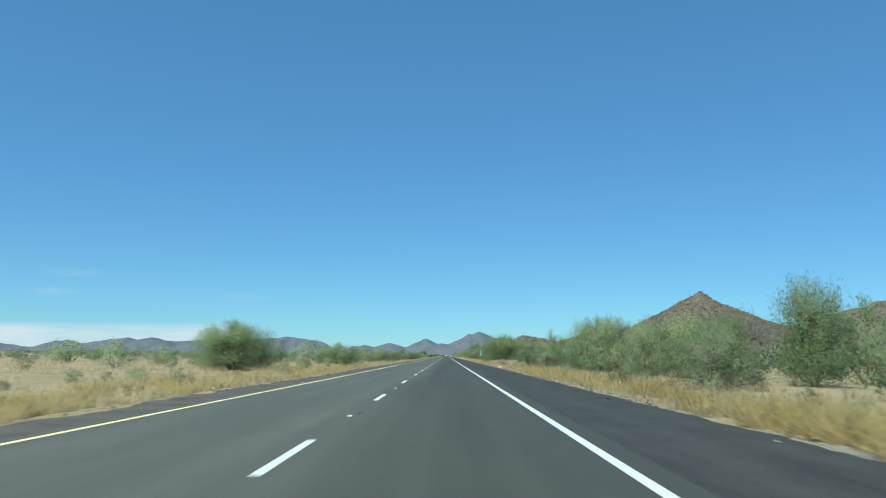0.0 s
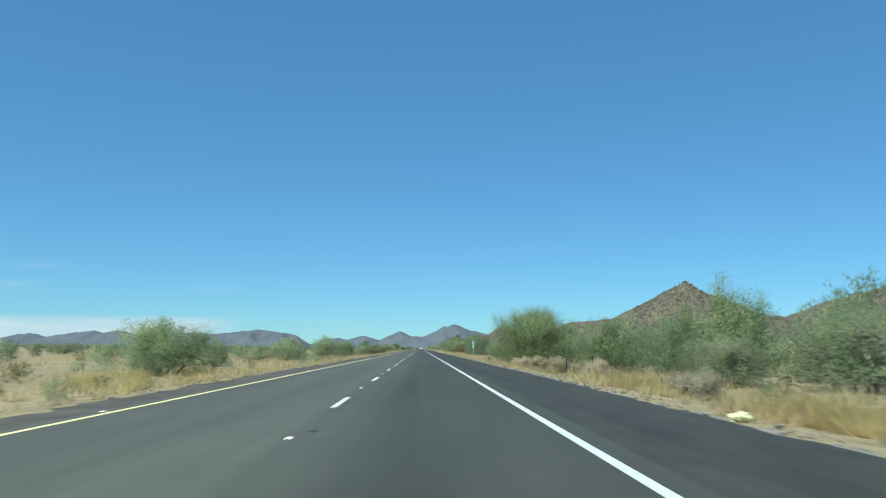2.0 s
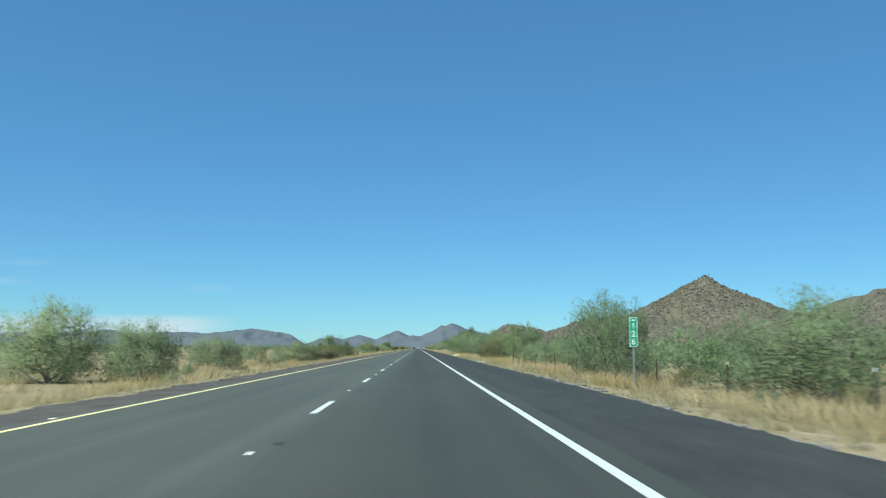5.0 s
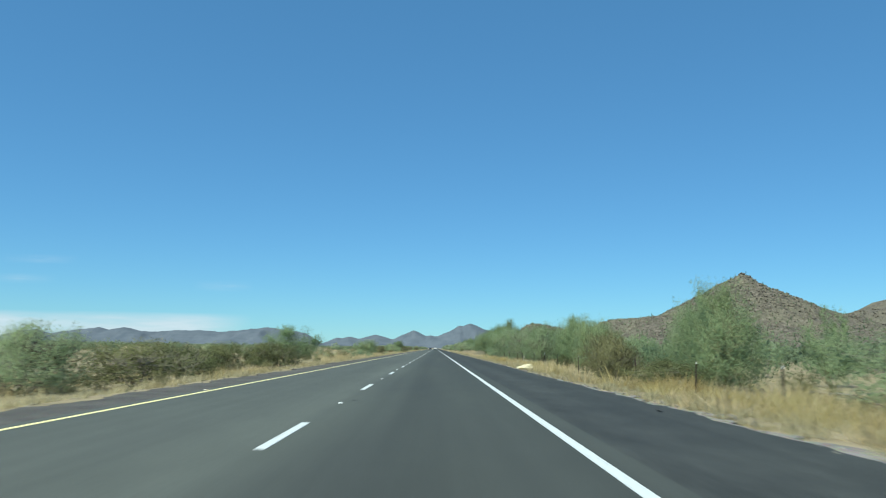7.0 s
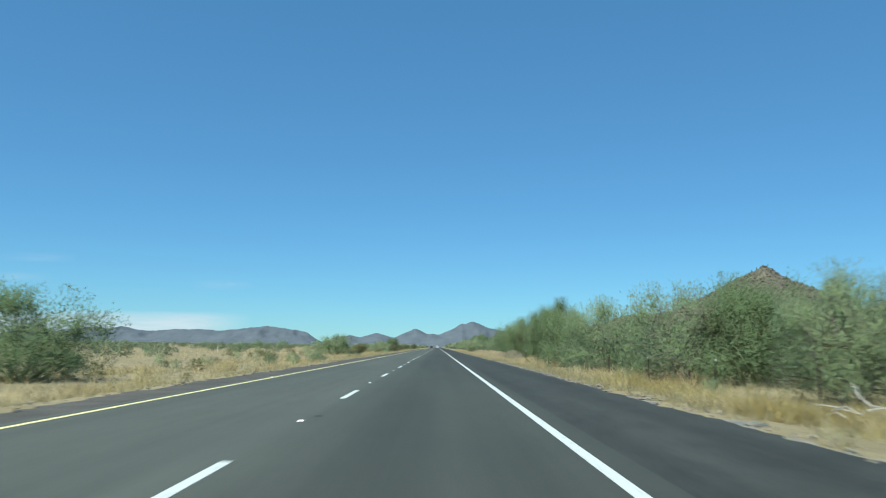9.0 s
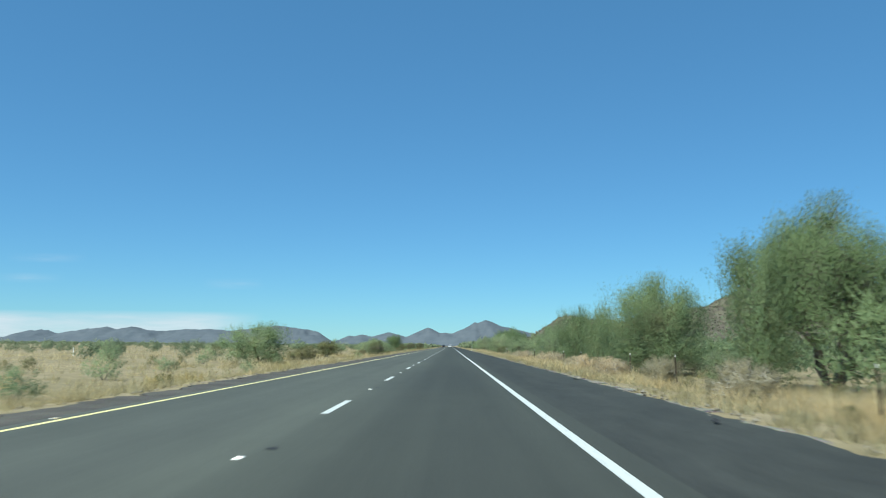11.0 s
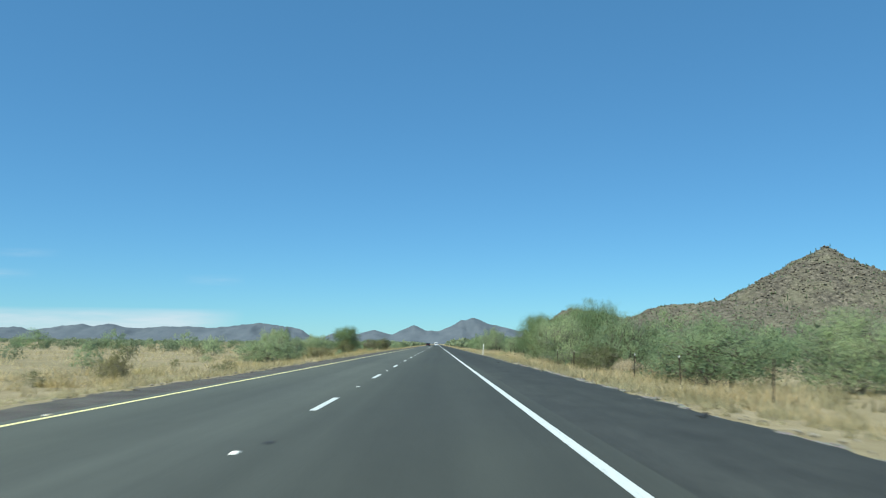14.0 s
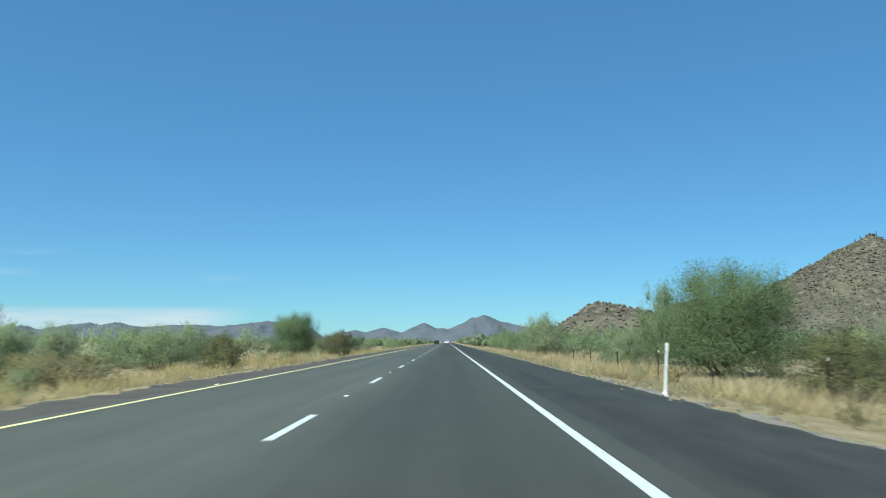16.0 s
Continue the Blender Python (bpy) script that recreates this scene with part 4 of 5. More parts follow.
rs = np.random.default_rng(21)
near_scrub = np.concatenate([scatter(rs, 560, 29, 75, -20, 760, 3.0, 5.2)])
low_scrub = scatter(rs, 240, -100, -34, 0, 760, 1.6, 3.4)
scrub_stuff("desert_scrub", "low olive-green scrub dotted over the median", low_scrub, 0.040, 520, M_SCRUB, 30)
scrub_stuff("desert_scrub", "thicket of olive-green desert scrub on open ground", near_scrub, 0.062, 150, M_SCRUB, 31)
far_scrub = np.concatenate([
    scatter(rs, 700, 70, 260, 0, 1000, 3.4, 6.0), scatter(rs, 350, 260, 600, -20, 1000, 3.0, 5.0), scatter(rs, 480, 8, 50, 760, 1150, 3.4, 5.6), scatter(rs, 380, -50, -12, 760, 1300, 2.2, 4.0),
    scatter(rs, 900, 40, 700, 800, 1300, 3.6, 6.0), scatter(rs, 1300, -1500, -40, 900, 2600, 2.6, 4.6), scatter(rs, 800, 20, 900, 1200, 2600, 3.4, 6.0)])
mid_scrub = scatter(rs, 900, -420, -85, 100, 1100, 1.6, 3.8)
scrub_stuff("desert_scrub", "scattered olive-green scrub on the open plain", mid_scrub, 0.085, 130, M_SCRUB, 32)
scrub_stuff("desert_scrub", "distant olive-green scrub across the desert plain", far_scrub, 0.23, 26, M_SCRUB, 33)

# shrubs and rocks on the slopes
def slope_spots(rng, zf, n, x0, x1, y0, y1, least, w0, w1):
    x, y = rng.uniform(x0, x1, n), rng.uniform(y0, y1, n)
    z = zf(x, y)
    ok = z > least
    x, y, z = x[ok], y[ok], z[ok]
    w = rng.uniform(w0, w1, len(x))
    return np.stack([x, y, z - 0.3, w, w * rng.uniform(0.6, 0.9, len(x))], 1)


hill_shrubs = np.concatenate([slope_spots(rs, peak_hill_z, 3800, 100, 780, 1020, 1420, 3, 1.0, 2.8), slope_spots(rs, knoll_z, 420, 30, 230, 980, 1110, 1.5, 0.8, 2.0)])
scrub_stuff("hillside_shrubs", "dark shrubs dotted over the rocky slopes", hill_shrubs, 0.30, 16, M_SCRUB, 35)


def rocks_stuff(name, label, spots, mat, seed):
    rng = np.random.default_rng(seed)
    base = np.array([(1, 0, 0), (0, 1, 0), (-1, 0, 0), (0, -1, 0), (0, 0, 1), (0, 0, -1)], float)
    faces = ((0, 1, 4), (1, 2, 4), (2, 3, 4), (3, 0, 4), (1, 0, 5), (2, 1, 5), (3, 2, 5), (0, 3, 5))
    out = []
    for x, y, z, w, h in spots:
        v = base * rng.uniform(0.65, 1.25, (6, 1)) + rng.normal(0, 0.18, (6, 3))
        v = v * (w / 2, w / 2, h / 2) + (x, y, z + h * 0.3)
        out.append([[v[a], v[b], v[c]] for a, b, c in faces])
    return tagged(new(name, tri_mesh(name, np.array(out).reshape(-1, 3, 3), mat)), label, "rocks", kind="stuff")


rock_spots = np.concatenate([slope_spots(rs, peak_hill_z, 11000, 120, 780, 1020, 1400, 8, 0.9, 2.9), slope_spots(rs, peak_hill_z, 900, 330, 560, 1190, 1330, 48, 1.6, 4.2), slope_spots(rs, knoll_z, 1300, 30, 230, 980, 1110, 3, 0.9, 3.4), slope_spots(rs, back_hill_z, 5200, 560, 1700, 1300, 1950, 20, 2.0, 6.5)])
rocks_stuff("hillside_rocks", "brown broken boulders strewn over the slopes", rock_spots, M_BOULDER, 41)


def saguaro_mesh(seed):
    """A ribbed cactus column with a few upturned arms."""
    rng = np.random.default_rng(seed)
    tris = []

    def column(pts, r):
        for (a, b) in zip(pts, pts[1:]):
            tris.extend(tube(a, b, r, r * 0.96, 8))
        tris.extend(tube(pts[-1], np.asarray(pts[-1]) + (0, 0, r * 1.2), r * 0.96, 0.02, 8))

    column([np.array((0, 0, -0.4)), np.array((0, 0, 2.0)), np.array((0, 0, 4.6))], 0.24)
    for k in range(int(rng.integers(1, 4))):
        a, z = rng.uniform(0, 6.28), rng.uniform(1.6, 2.6)
        out = np.array((np.cos(a), np.sin(a), 0))
        column([np.array((0, 0, z)), out * 0.6 + (0, 0, z + 0.15), out * 0.72 + (0, 0, z + 0.7), out * 0.72 + (0, 0, z + rng.uniform(1.3, 2.0))], 0.16)
    return tri_mesh("saguaro", np.array(tris), M_SAGUARO)


saguaro_meshes = [saguaro_mesh(i) for i in range(4)]
sg = random.Random(9)
for i_ in range(34):
    if i_ == 0:
        x_, y_ = 430.0, 1284.0
    else:
        x_, y_ = sg.uniform(200, 560), sg.uniform(1150, 1300)
    ob = new("saguaro", saguaro_meshes[i_ % 4])
    k_ = sg.uniform(0.8, 1.35)
    ob.matrix_basis = pose(x_, y_, float(peak_hill_z(np.array([x_]), np.array([y_]))[0]), 0, 0, sg.uniform(0, 360)) @ Matrix.Diagonal((k_, k_, k_, 1))
    tagged(ob, "tall green saguaro cactus on the rocky hillside", "cactus", "saguaros on the hill")


# ---------------------------------------------------------------- grass
def grass_stuff(name, label, x, y, size, blades, mat, seed, fan=1.0):
    """Tufts of arching blades; size is the height of each tuft."""
    rng = np.random.default_rng(seed)
    n = len(x) * blades
    cx, cy, sz = np.repeat(x, blades), np.repeat(y, blades), np.repeat(size, blades)
    a = rng.uniform(0, 2 * np.pi, n)
    r = np.sqrt(rng.uniform(0, 1, n))
    bx, by = cx + np.cos(a) * r * 0.42 * fan * sz, cy + np.sin(a) * r * 0.42 * fan * sz
    bz = ground_z(bx, by) - 0.01
    hgt = sz * rng.uniform(0.35, 1.05, n) * (1.0 - 0.5 * r * r)
    lean = (0.25 + 0.85 * r * fan) * rng.uniform(0.3, 1.3, n) * hgt
    turn = a + rng.normal(0, 0.8, n)
    px, py = -np.sin(turn), np.cos(turn)
    wd = (0.006 + 0.022 * sz) * rng.uniform(0.5, 1.2, n)
    v = np.stack([np.stack([bx - px * wd, by - py * wd, bz], 1), np.stack([bx + px * wd, by + py * wd, bz], 1),
                  np.stack([bx + np.cos(turn) * lean, by + np.sin(turn) * lean, bz + hgt], 1)], 1)
    nor = np.stack([np.cos(a) * r * 0.8, np.sin(a) * r * 0.8, np.full(n, 0.75)], 1) + rng.normal(0, 0.2, (n, 3))
    nor /= np.linalg.norm(nor, axis=1)[:, None]
    return tagged(new(name, tri_mesh(name, v, mat, nor)), label, "grass", kind="stuff")


gr = np.random.default_rng(77)


def tufts(n, x0, x1, y0, y1, s0, s1, gaps=-0.55):
    """Spots for tufts: taller in drifts, missing in a few bare gaps, lower beside the pavement."""
    x, y = gr.uniform(x0, x1, n), gr.uniform(y0, y1, n)
    f = np.sin(x * 0.7 + 2 * np.sin(y * 0.11)) * np.sin(y * 0.27 + x * 0.3) + gr.normal(0, 0.3, n)
    ok = f > gaps
    x, y, f = x[ok], y[ok], f[ok]
    off = np.maximum(x - 3.3, -8.8 - x)
    return x, y, gr.uniform(s0, s1, len(x)) * (0.85 + 0.30 * np.clip(f, -1, 1)) * np.clip(0.72 + off / 3.0, 0.72, 1.0)


def joined(*bands):
    return (np.concatenate([b[i] for b in bands]) for i in range(3))


def thinned(band, y0, y1, x_out, keep):
    """Leaves only a share of the tufts on one gravelly stretch of the verge."""
    x, y, z = band
    ok = (y < y0) | (y > y1) | (x > x_out) | (gr.uniform(0, 1, len(x)) < keep)
    return x[ok], y[ok], z[ok]


def cleared(band):
    """Leaves a bare pale patch of dirt on the median."""
    x, y, z = band
    ok = ((x + 14.0) / 5.0) ** 2 + ((y - 87.0) / 6.5) ** 2 > gr.uniform(0.7, 1.3, len(x))
    return x[ok], y[ok], z[ok]


grass_stuff("dry_grass", "straw-coloured dry grass along the outer verge", *joined(
    thinned(tufts(10500, 3.4, 8.0, -12, 640, 0.26, 0.50, -0.8), 60, 128, 5.8, 0.2), tufts(4600, 7.0, 13.0, -12, 640, 0.40, 0.80), tufts(900, 12, 24, 0, 640, 0.4, 0.8)), 20, M_GRASS, 78)
grass_stuff("dry_grass", "straw-coloured dry grass along the median", *joined(
    cleared(tufts(7600, -13.5, -9.05, -5, 640, 0.22, 0.48)), cleared(tufts(5400, -24, -12.5, -5, 640, 0.36, 0.76))), 18, M_GRASS, 79)
grass_stuff("dry_grass", "pale dry grass across the open desert", *joined(
    tufts(5200, -62, -23, 0, 760, 0.55, 1.0), tufts(3800, -170, -58, 40, 1000, 0.8, 1.4), tufts(1500, 3.7, 9, 640, 1100, 0.5, 0.8), tufts(1500, -15, -9.2, 640, 1100, 0.5, 0.8)), 12, M_GRASS, 81, 1.6)
grass_stuff("grass_clumps", "rounded pale clumps of dry bunch grass", *joined(
    tufts(1300, 4.2, 9.5, -8, 640, 0.42, 0.80, 0.15), tufts(900, 6.4, 9.8, 130, 640, 0.6, 1.05, 0.1), tufts(200, 4.4, 8.6, 355, 440, 0.55, 0.9, 0.0), tufts(1500, -22, -10.2, -5, 640, 0.45, 0.85, 0.15)), 60, M_GRASS, 82, 2.0)
grass_stuff("grass_clumps", "rounded golden clumps of dry bunch grass", *joined(
    tufts(420, 4.0, 7.5, -5, 62, 0.60, 1.0, 0.1), tufts(260, 5.0, 8.5, 62, 130, 0.5, 0.9, 0.2), tufts(420, 4.6, 9.0, 130, 640, 0.45, 0.75, 0.45), tufts(70, 5.6, 8.6, 246, 262, 0.7, 1.1, -0.6),
    (np.array([5.9, 5.9, 6.3, 5.8, 6.6, 6.2, 4.7, 5.4]), np.array([225.4, 228.2, 233.0, 279.2, 285.5, 320.0, 275.8, 274.4]), np.array([1.15, 0.6, 0.8, 1.0, 0.8, 0.8, 0.85, 0.8])),
    tufts(150, 5.0, 8.0, 280, 335, 0.55, 0.85, 0.0), cleared(tufts(620, -19, -10.2, 10, 120, 0.45, 0.85, 0.0)), tufts(600, -22, -10.5, 120, 530, 0.45, 0.8, 0.4), tufts(340, -19, -10.4, 530, 640, 0.55, 0.95, 0.1)), 90, M_GRASS_GOLD, 80, 2.0)

pe = np.random.default_rng(15)
n_ = 5200
side_ = pe.uniform(0, 1, n_) < 0.68
px_ = np.where(side_, 3.22 + pe.normal(0, 0.16, n_) + np.abs(pe.normal(0, 0.35, n_)), -8.85 - np.abs(pe.normal(0, 0.3, n_)))
py_ = pe.uniform(-5, 640, n_)
pw_ = pe.uniform(0.03, 0.10, n_) * np.where(pe.uniform(0, 1, n_) < 0.03, 2.0, 1.0)
rocks_stuff("verge_stones", "pale stones strewn along the pavement edge", np.stack([px_, py_, ground_z(px_, py_) + 0.02, pw_, pw_ * 0.7], 1), M_STONE, 42)


# ---------------------------------------------------------------- roadside things
def delineator():
    bm = bmesh.new()
    vs = box(bm, 0, 0, 0.55, 0.070, 0.02, 1.24)
    for v in vs:
        if v.co.z > 1:
            v.co.x *= 0.9
    body = bm_mesh("post_blade", bm, M_POST_WHITE, 0.006)
    top = tagged(new("delineator_post"), "slim white plastic roadside delineator post", "marker post", "delineator posts")
    part("post_blade", body, top)
    bm = bmesh.new()
    box(bm, 0, -0.014, 1.05, 0.065, 0.008, 0.16)
    part("reflector", bm_mesh("reflector", bm, M_REFLECT_W, 0.002), top)
    bm = bmesh.new()
    bmesh.ops.create_cone(bm, cap_ends=True, segments=10, radius1=0.07, radius2=0.055, depth=0.1, matrix=Matrix.Translation((0, 0, 0.0)))
    part("base_socket", bm_mesh("base_socket", bm, M_POST_WHITE), top)
    return top


post = delineator()
post.matrix_basis = pose(3.42, 540.4, -0.02, 0, 3.4, 0)
for y_ in (752.0, 1005.0, 1360.0):
    copy_thing(post, pose(3.42, y_, -0.02, 0, -1, 0))
copy_thing(post, pose(-45.6, 449.4, float(ground_z(-45.6, 449.4)), 0, -2, 0))


def dead_branches(seed):
    """A heap of bleached fallen boughs, forked and lying across one another."""
    rng = np.random.default_rng(seed)
    top = tagged(new("dead_branches"), "heap of bleached dead branches lying in dry grass", "dead wood")
    for k in range(9):
        a, ln = rng.uniform(0, 2 * np.pi), rng.uniform(0.6, 1.3)
        p = np.array((rng.normal(0, 0.25), rng.normal(0, 0.25), 0.06 + 0.05 * k))
        way = np.array((np.cos(a), np.sin(a), rng.uniform(-0.05, 0.28)))
        tris, r = [], rng.uniform(0.018, 0.035)
        for j in range(4):
            q = p + way * ln / 4 + rng.normal(0, 0.05, 3)
            q[2] = max(q[2], 0.03)
            tris += tube(p, q, r, r * 0.75, 6)
            if j in (1, 2):
                fork = q + way * ln * 0.22 + rng.normal(0, 0.14, 3)
                tris += tube(q, fork, r * 0.55, 0.004, 5)
            p, r = q, r * 0.75
        part("branch", tri_mesh("branch", np.array(tris), M_DEAD_WOOD), top)
    return top


for x_, y_, turn_, k_ in ((9.0, 537.0, 20, 3), (7.6, 312.0, 70, 4)):
    dead_branches(k_).matrix_basis = pose(x_, y_, float(ground_z(x_, y_)), 0, 0, turn_)


def text_mesh(name, body, size, mat):
    cu = bpy.data.curves.new(name, "FONT")
    cu.body, cu.size, cu.align_x, cu.align_y, cu.extrude = body, size, "CENTER", "CENTER", 0.002
    tmp = bpy.data.objects.new(name, cu)
    me = bpy.data.meshes.new_from_object(tmp)
    bpy.data.objects.remove(tmp)
    me.materials.clear()
    me.materials.append(mat)
    me.name = name
    return me


def mile_marker():
    top = tagged(new("mile_marker"), "green mile marker sign with white numbers 126", "road sign")
    bm = bmesh.new()
    box(bm, 0, 0.02, 1.25, 0.07, 0.035, 2.9)
    part("post", bm_mesh("post", bm, M_GALVANISED, 0.006), top)
    bm = bmesh.new()
    box(bm, 0, -0.012, 2.32, 0.34, 0.012, 1.22)
    panel = part("sign_panel", bm_mesh("sign_panel", bm, M_SIGN_GREEN, 0.004), top)
    bm = bmesh.new()
    for cx, cz, sx, sz in ((0, 2.91, 0.31, 0.014), (0, 1.73, 0.31, 0.014), (-0.155, 2.32, 0.014, 1.18), (0.155, 2.32, 0.014, 1.18)):
        box(bm, cx, -0.02, cz, sx, 0.004, sz)
    part("border", bm_mesh("border", bm, M_SIGN_WHITE), panel)
    for ch, z in (("1", 2.56), ("2", 2.23), ("6", 1.91)):
        ob = part("numeral", text_mesh("numeral", ch, 0.34, M_SIGN_WHITE), panel, "white numeral " + ch)
        ob.matrix_basis = pose(0, -0.022, z, 90, 0, 0)
    bm = bmesh.new()
    box(bm, 0, -0.02, 2.80, 0.18, 0.004, 0.04)
    part("caption_bar", bm_mesh("caption_bar", bm, M_SIGN_WHITE), panel)
    return top


mile_marker().matrix_basis = pose(6.95, 195.6, float(ground_z(6.95, 195.6)))


def fence_post(tip):
    bm = bmesh.new()
    box(bm, 0, 0, 0.55, 0.055, 0.01, 1.5)
    box(bm, 0, 0.018, 0.55, 0.008, 0.032, 1.5)
    top = tagged(new("fence_post", bm_mesh("fence_post", bm, M_RUST)), "thin dark rusty steel fence post in dry grass", "fence post", "fence posts")
    if tip:
        bm = bmesh.new()
        box(bm, 0, -0.003, 1.25, 0.036, 0.014, 0.09)
        part("painted_tip", bm_mesh("painted_tip", bm, M_POST_WHITE), top, "white painted tip")
    return top


fp_bare, fp_tip = fence_post(False), fence_post(True)
fp_bare.matrix_basis = pose(8.0, 110.0, float(ground_z(8.0, 110.0)), 0, 1, 10)
fp_tip.matrix_basis = pose(8.0, 117.9, float(ground_z(8.0, 117.9)), 1, 0, 4)
for k_ in range(63):
    y_ = 125.7 + 7.86 * k_
    copy_thing(fp_tip if k_ % 3 else fp_bare, pose(8.0 + 0.12 * math.sin(k_ * 2.3), y_, float(ground_z(8.0, y_)), 1.5 * math.sin(y_), 2 * math.sin(k_ * 3.1), 7 * math.sin(y_)))


def white_rail():
    """Two long pale boards lying end to end at the pavement's edge."""
    top = tagged(new("fallen_board"), "white painted boards lying at the pavement edge", "debris")
    for k, (yy, ln, tilt) in enumerate(((-0.34, 0.62, 1.0), (0.36, 0.6, -4.0))):
        bm = bmesh.new()
        box(bm, 0, yy, 0.05, 0.09, ln, 0.06, Matrix.Rotation(radians(tilt), 4, "Z"))
        part("board", bm_mesh("board", bm, M_POST_WHITE, 0.006), top)
    return top


white_rail().matrix_basis = pose(3.62, 231.6, -0.07, 0, 0, 25)


def tyre_scrap(y, x, s, seed):
    """A curled strip of shed tread."""
    rng = random.Random(seed)
    bm = bmesh.new()
    n = 7
    rings = []
    for i in range(n):
        a = i / (n - 1) * 1.6
        px, pz = math.sin(a) * 0.35 * s, 0.015 + (1 - math.cos(a)) * 0.06 * s + rng.uniform(0, 0.01)
        w = 0.07 * s * (1 + rng.uniform(-0.3, 0.3))
        rings.append([bm.verts.new((px, -w, pz)), bm.verts.new((px, w, pz)), bm.verts.new((px, w, pz + 0.018)), bm.verts.new((px, -w, pz + 0.018))])
    for a, b in zip(rings, rings[1:]):
        for i in range(4):
            j = (i + 1) % 4
            bm.faces.new((a[i], a[j], b[j], b[i]))
    bm.faces.new(rings[0][::-1])
    bm.faces.new(rings[-1])
    ob = new("tyre_scrap", bm_mesh("tyre_scrap", bm, M_TYRE_SCRAP))
    ob.matrix_basis = pose(x, y, -0.01 if x > 0.4 else 0.0, 0, 0, rng.uniform(0, 360))
    tagged(ob, "curled black strip of shed tyre rubber", "debris", "road debris")


for i_, (y_, x_) in enumerate(((21, 2.6), (47, 2.4), (103, 2.9), (245, 2.6), (372, 2.5), (387, 2.9), (430, 2.8), (470, 2.7), (522, 2.4), (524.5, 2.9), (505, 2.2), (64, 3.2))):
    tyre_scrap(y_, x_, 0.35 + 0.35 * ((i_ * 37) % 10) / 10, i_)


def litter_bag():
    """A crumpled plastic bag flattened against the gravel."""
    rng = random.Random(3)
    bm = bmesh.new()
    bmesh.ops.create_icosphere(bm, subdivisions=3, radius=0.5)
    for v in bm.verts:
        k = 1 + 0.35 * noise.noise(v.co * 3.1) + 0.16 * noise.noise(v.co * 8.0) + rng.uniform(-0.03, 0.03)
        v.co = Vector((v.co.x * 0.48 * k, v.co.y * 0.34 * k, max(v.co.z * 0.22 * k + 0.07, 0.0)))
    ob = tagged(new("litter_bag", bm_mesh("litter_bag", bm, M_LITTER)), "crumpled pale yellow plastic bag at the pavement edge", "litter")
    return ob


litter_bag().matrix_basis = pose(3.62, 78.9, -0.09, 0, 0, 40)


def crumpled_sack():
    """A half-filled woven sack slumped into a wedge, folded over at its thin end."""
    bm = bmesh.new()
    bmesh.ops.create_icosphere(bm, subdivisions=4, radius=0.5)
    for v in bm.verts:
        k = 1 + 0.22 * noise.noise(v.co * 3.4) + 0.10 * noise.noise(v.co * 9.0)
        rise = 0.26 + 0.38 * (v.co.x + 0.5)
        v.co = Vector((v.co.x * 1.1 * k, v.co.y * 0.7 * k, max(v.co.z * rise * k + 0.10, -0.03)))
    return tagged(new("sack", bm_mesh("sack", bm, M_SACK)), "crumpled pale cream sack slumped at the pavement edge", "sack")


crumpled_sack().matrix_basis = pose(3.85, 277.7, float(ground_z(3.85, 277.7)), 0, 0, 12)


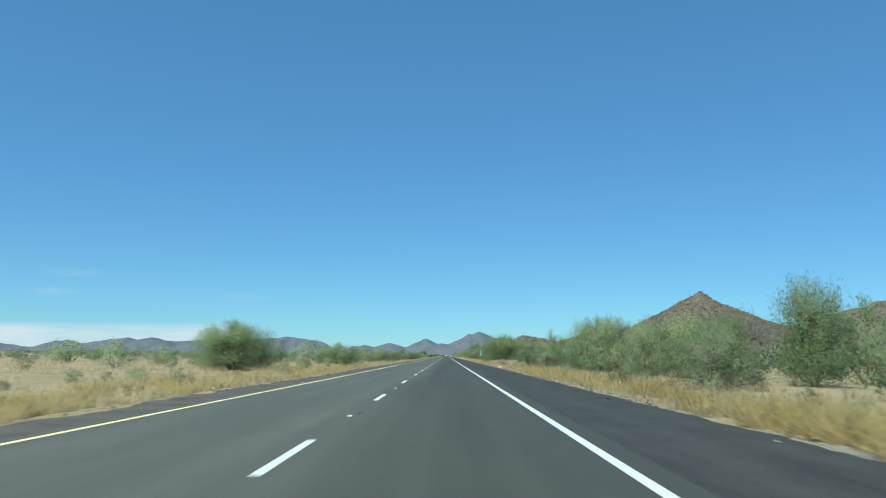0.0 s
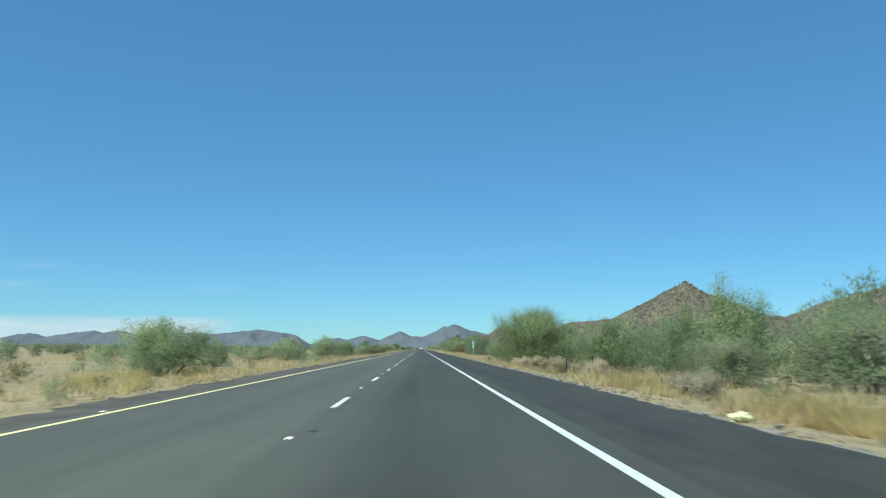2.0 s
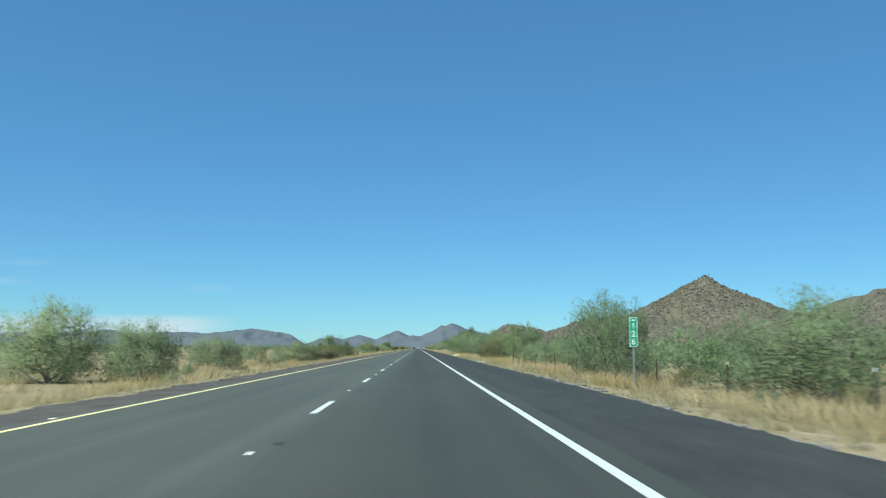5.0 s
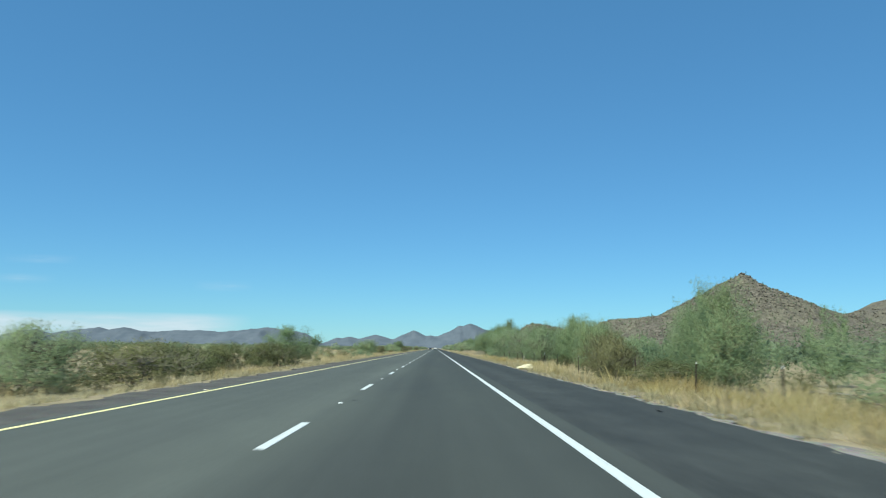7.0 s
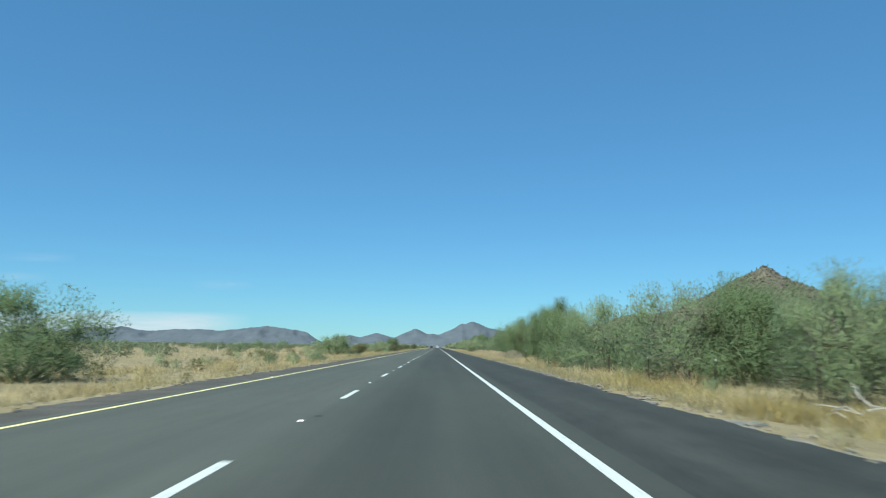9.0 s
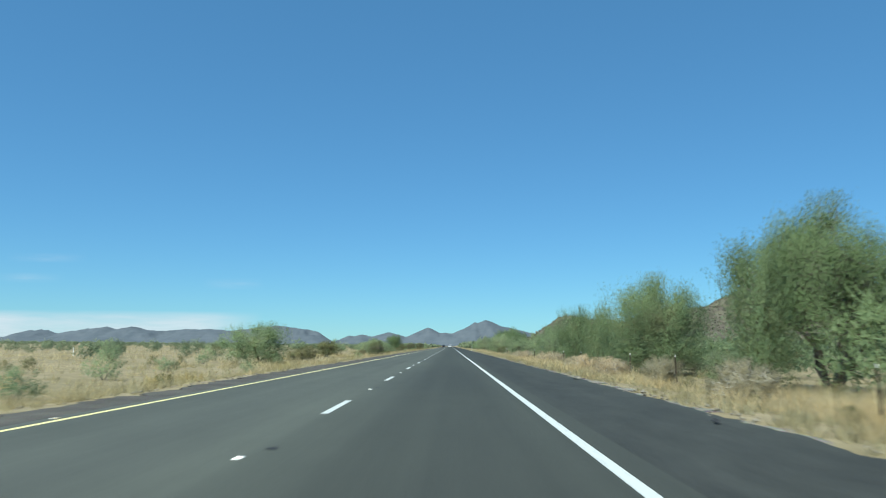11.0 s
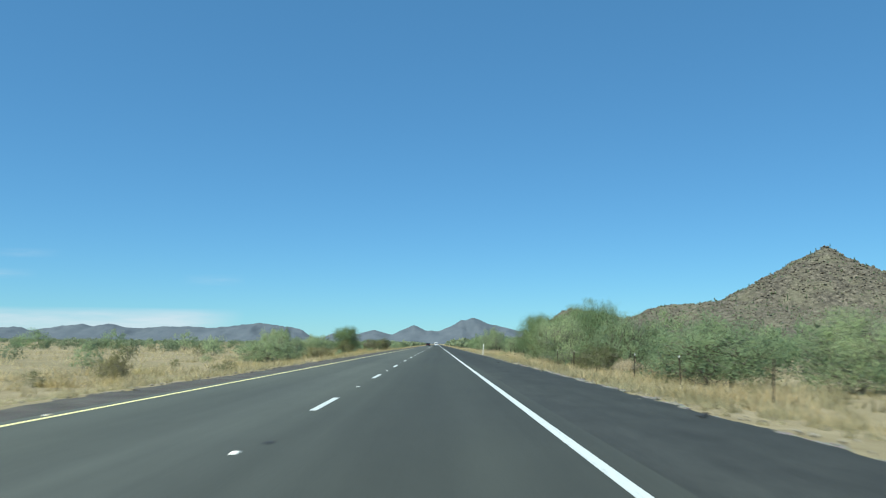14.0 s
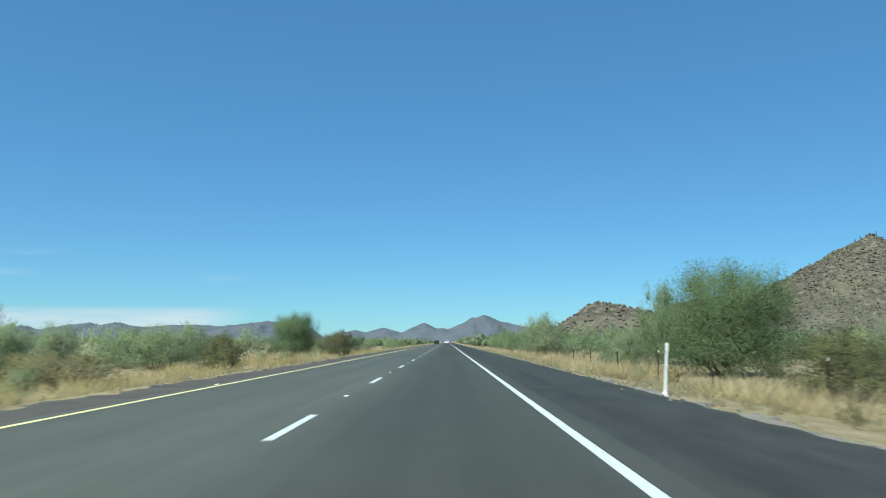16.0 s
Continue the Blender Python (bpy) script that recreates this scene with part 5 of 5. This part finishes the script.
# ---------------------------------------------------------------- vehicles far ahead
def car(paint, length, width, height, tall, label):
    top = tagged(new("car"), label, "car", "cars on the road ahead")
    bm = bmesh.new()
    sill, belt = 0.28, height * 0.56
    vs = box(bm, 0, 0, (sill + belt) / 2, width, length, belt - sill)
    for v in vs:
        if v.co.z > belt * 0.9:
            v.co.x *= 0.95
            v.co.y *= 0.97
    part("body", bm_mesh("body", bm, paint, 0.06), top)
    bm = bmesh.new()
    y0, y1 = (-length * 0.47, length * 0.18) if tall else (-length * 0.36, length * 0.2)
    vs = box(bm, 0, (y0 + y1) / 2, (belt + height) / 2, width * 0.92, y1 - y0, height - belt)
    for v in vs:
        if v.co.z > height * 0.9:
            v.co.x *= 0.82
            v.co.y = (y0 + y1) / 2 + (v.co.y - (y0 + y1) / 2) * (0.86 if tall else 0.66)
    cabin = part("cabin", bm_mesh("cabin", bm, paint, 0.05), top)
    bm = bmesh.new()
    box(bm, 0, y0 + (0.09 if tall else 0.16), (belt + height) / 2, width * 0.74, 0.05, (height - belt) * 0.62, Matrix.Rotation(radians(-10 if tall else -32), 4, "X"))
    part("rear_window", bm_mesh("rear_window", bm, M_GLASS_DARK, 0.01), cabin)
    for sx in (-1, 1):
        bm = bmesh.new()
        box(bm, sx * width * 0.445, (y0 + y1) / 2, (belt + height) / 2, 0.03, (y1 - y0) * 0.66, (height - belt) * 0.55, Matrix.Rotation(radians(-sx * 9), 4, "Y"))
        part("side_window", bm_mesh("side_window", bm, M_GLASS_DARK, 0.008), cabin)
        bm = bmesh.new()
        box(bm, sx * width * 0.40, -length * 0.495, belt * 0.85, 0.22, 0.06, 0.16)
        part("tail_lamp", bm_mesh("tail_lamp", bm, M_LAMP_RED, 0.015), top)
        for sy in (-0.31, 0.31):
            bm = bmesh.new()
            bmesh.ops.create_cone(bm, cap_ends=True, segments=20, radius1=0.34, radius2=0.34, depth=0.22, matrix=Matrix.Translation((sx * width * 0.43, sy * length, 0.34)) @ Matrix.Rotation(radians(90), 4, "Y"))
            wheel = part("wheel", bm_mesh("wheel", bm, M_TYRE_SCRAP, 0.02), top)
            bm = bmesh.new()
            bmesh.ops.create_cone(bm, cap_ends=True, segments=16, radius1=0.21, radius2=0.21, depth=0.235, matrix=Matrix.Translation((sx * width * 0.435, sy * length, 0.34)) @ Matrix.Rotation(radians(90), 4, "Y"))
            part("rim", bm_mesh("rim", bm, M_GALVANISED), wheel)
    bm = bmesh.new()
    box(bm, 0, -length * 0.5, 0.45, width * 0.9, 0.1, 0.2)
    part("bumper", bm_mesh("bumper", bm, M_TYRE_SCRAP, 0.03), top)
    return top


car(M_CAR_DARK, 4.7, 1.85, 1.5, False, "dark sedan far ahead in the passing lane").matrix_basis = pose(-5.5, 812, 0.002)
car(M_CAR_WHITE, 4.9, 1.95, 1.8, True, "white sport utility car far ahead on the road").matrix_basis = pose(-1.8, 835, 0.002)
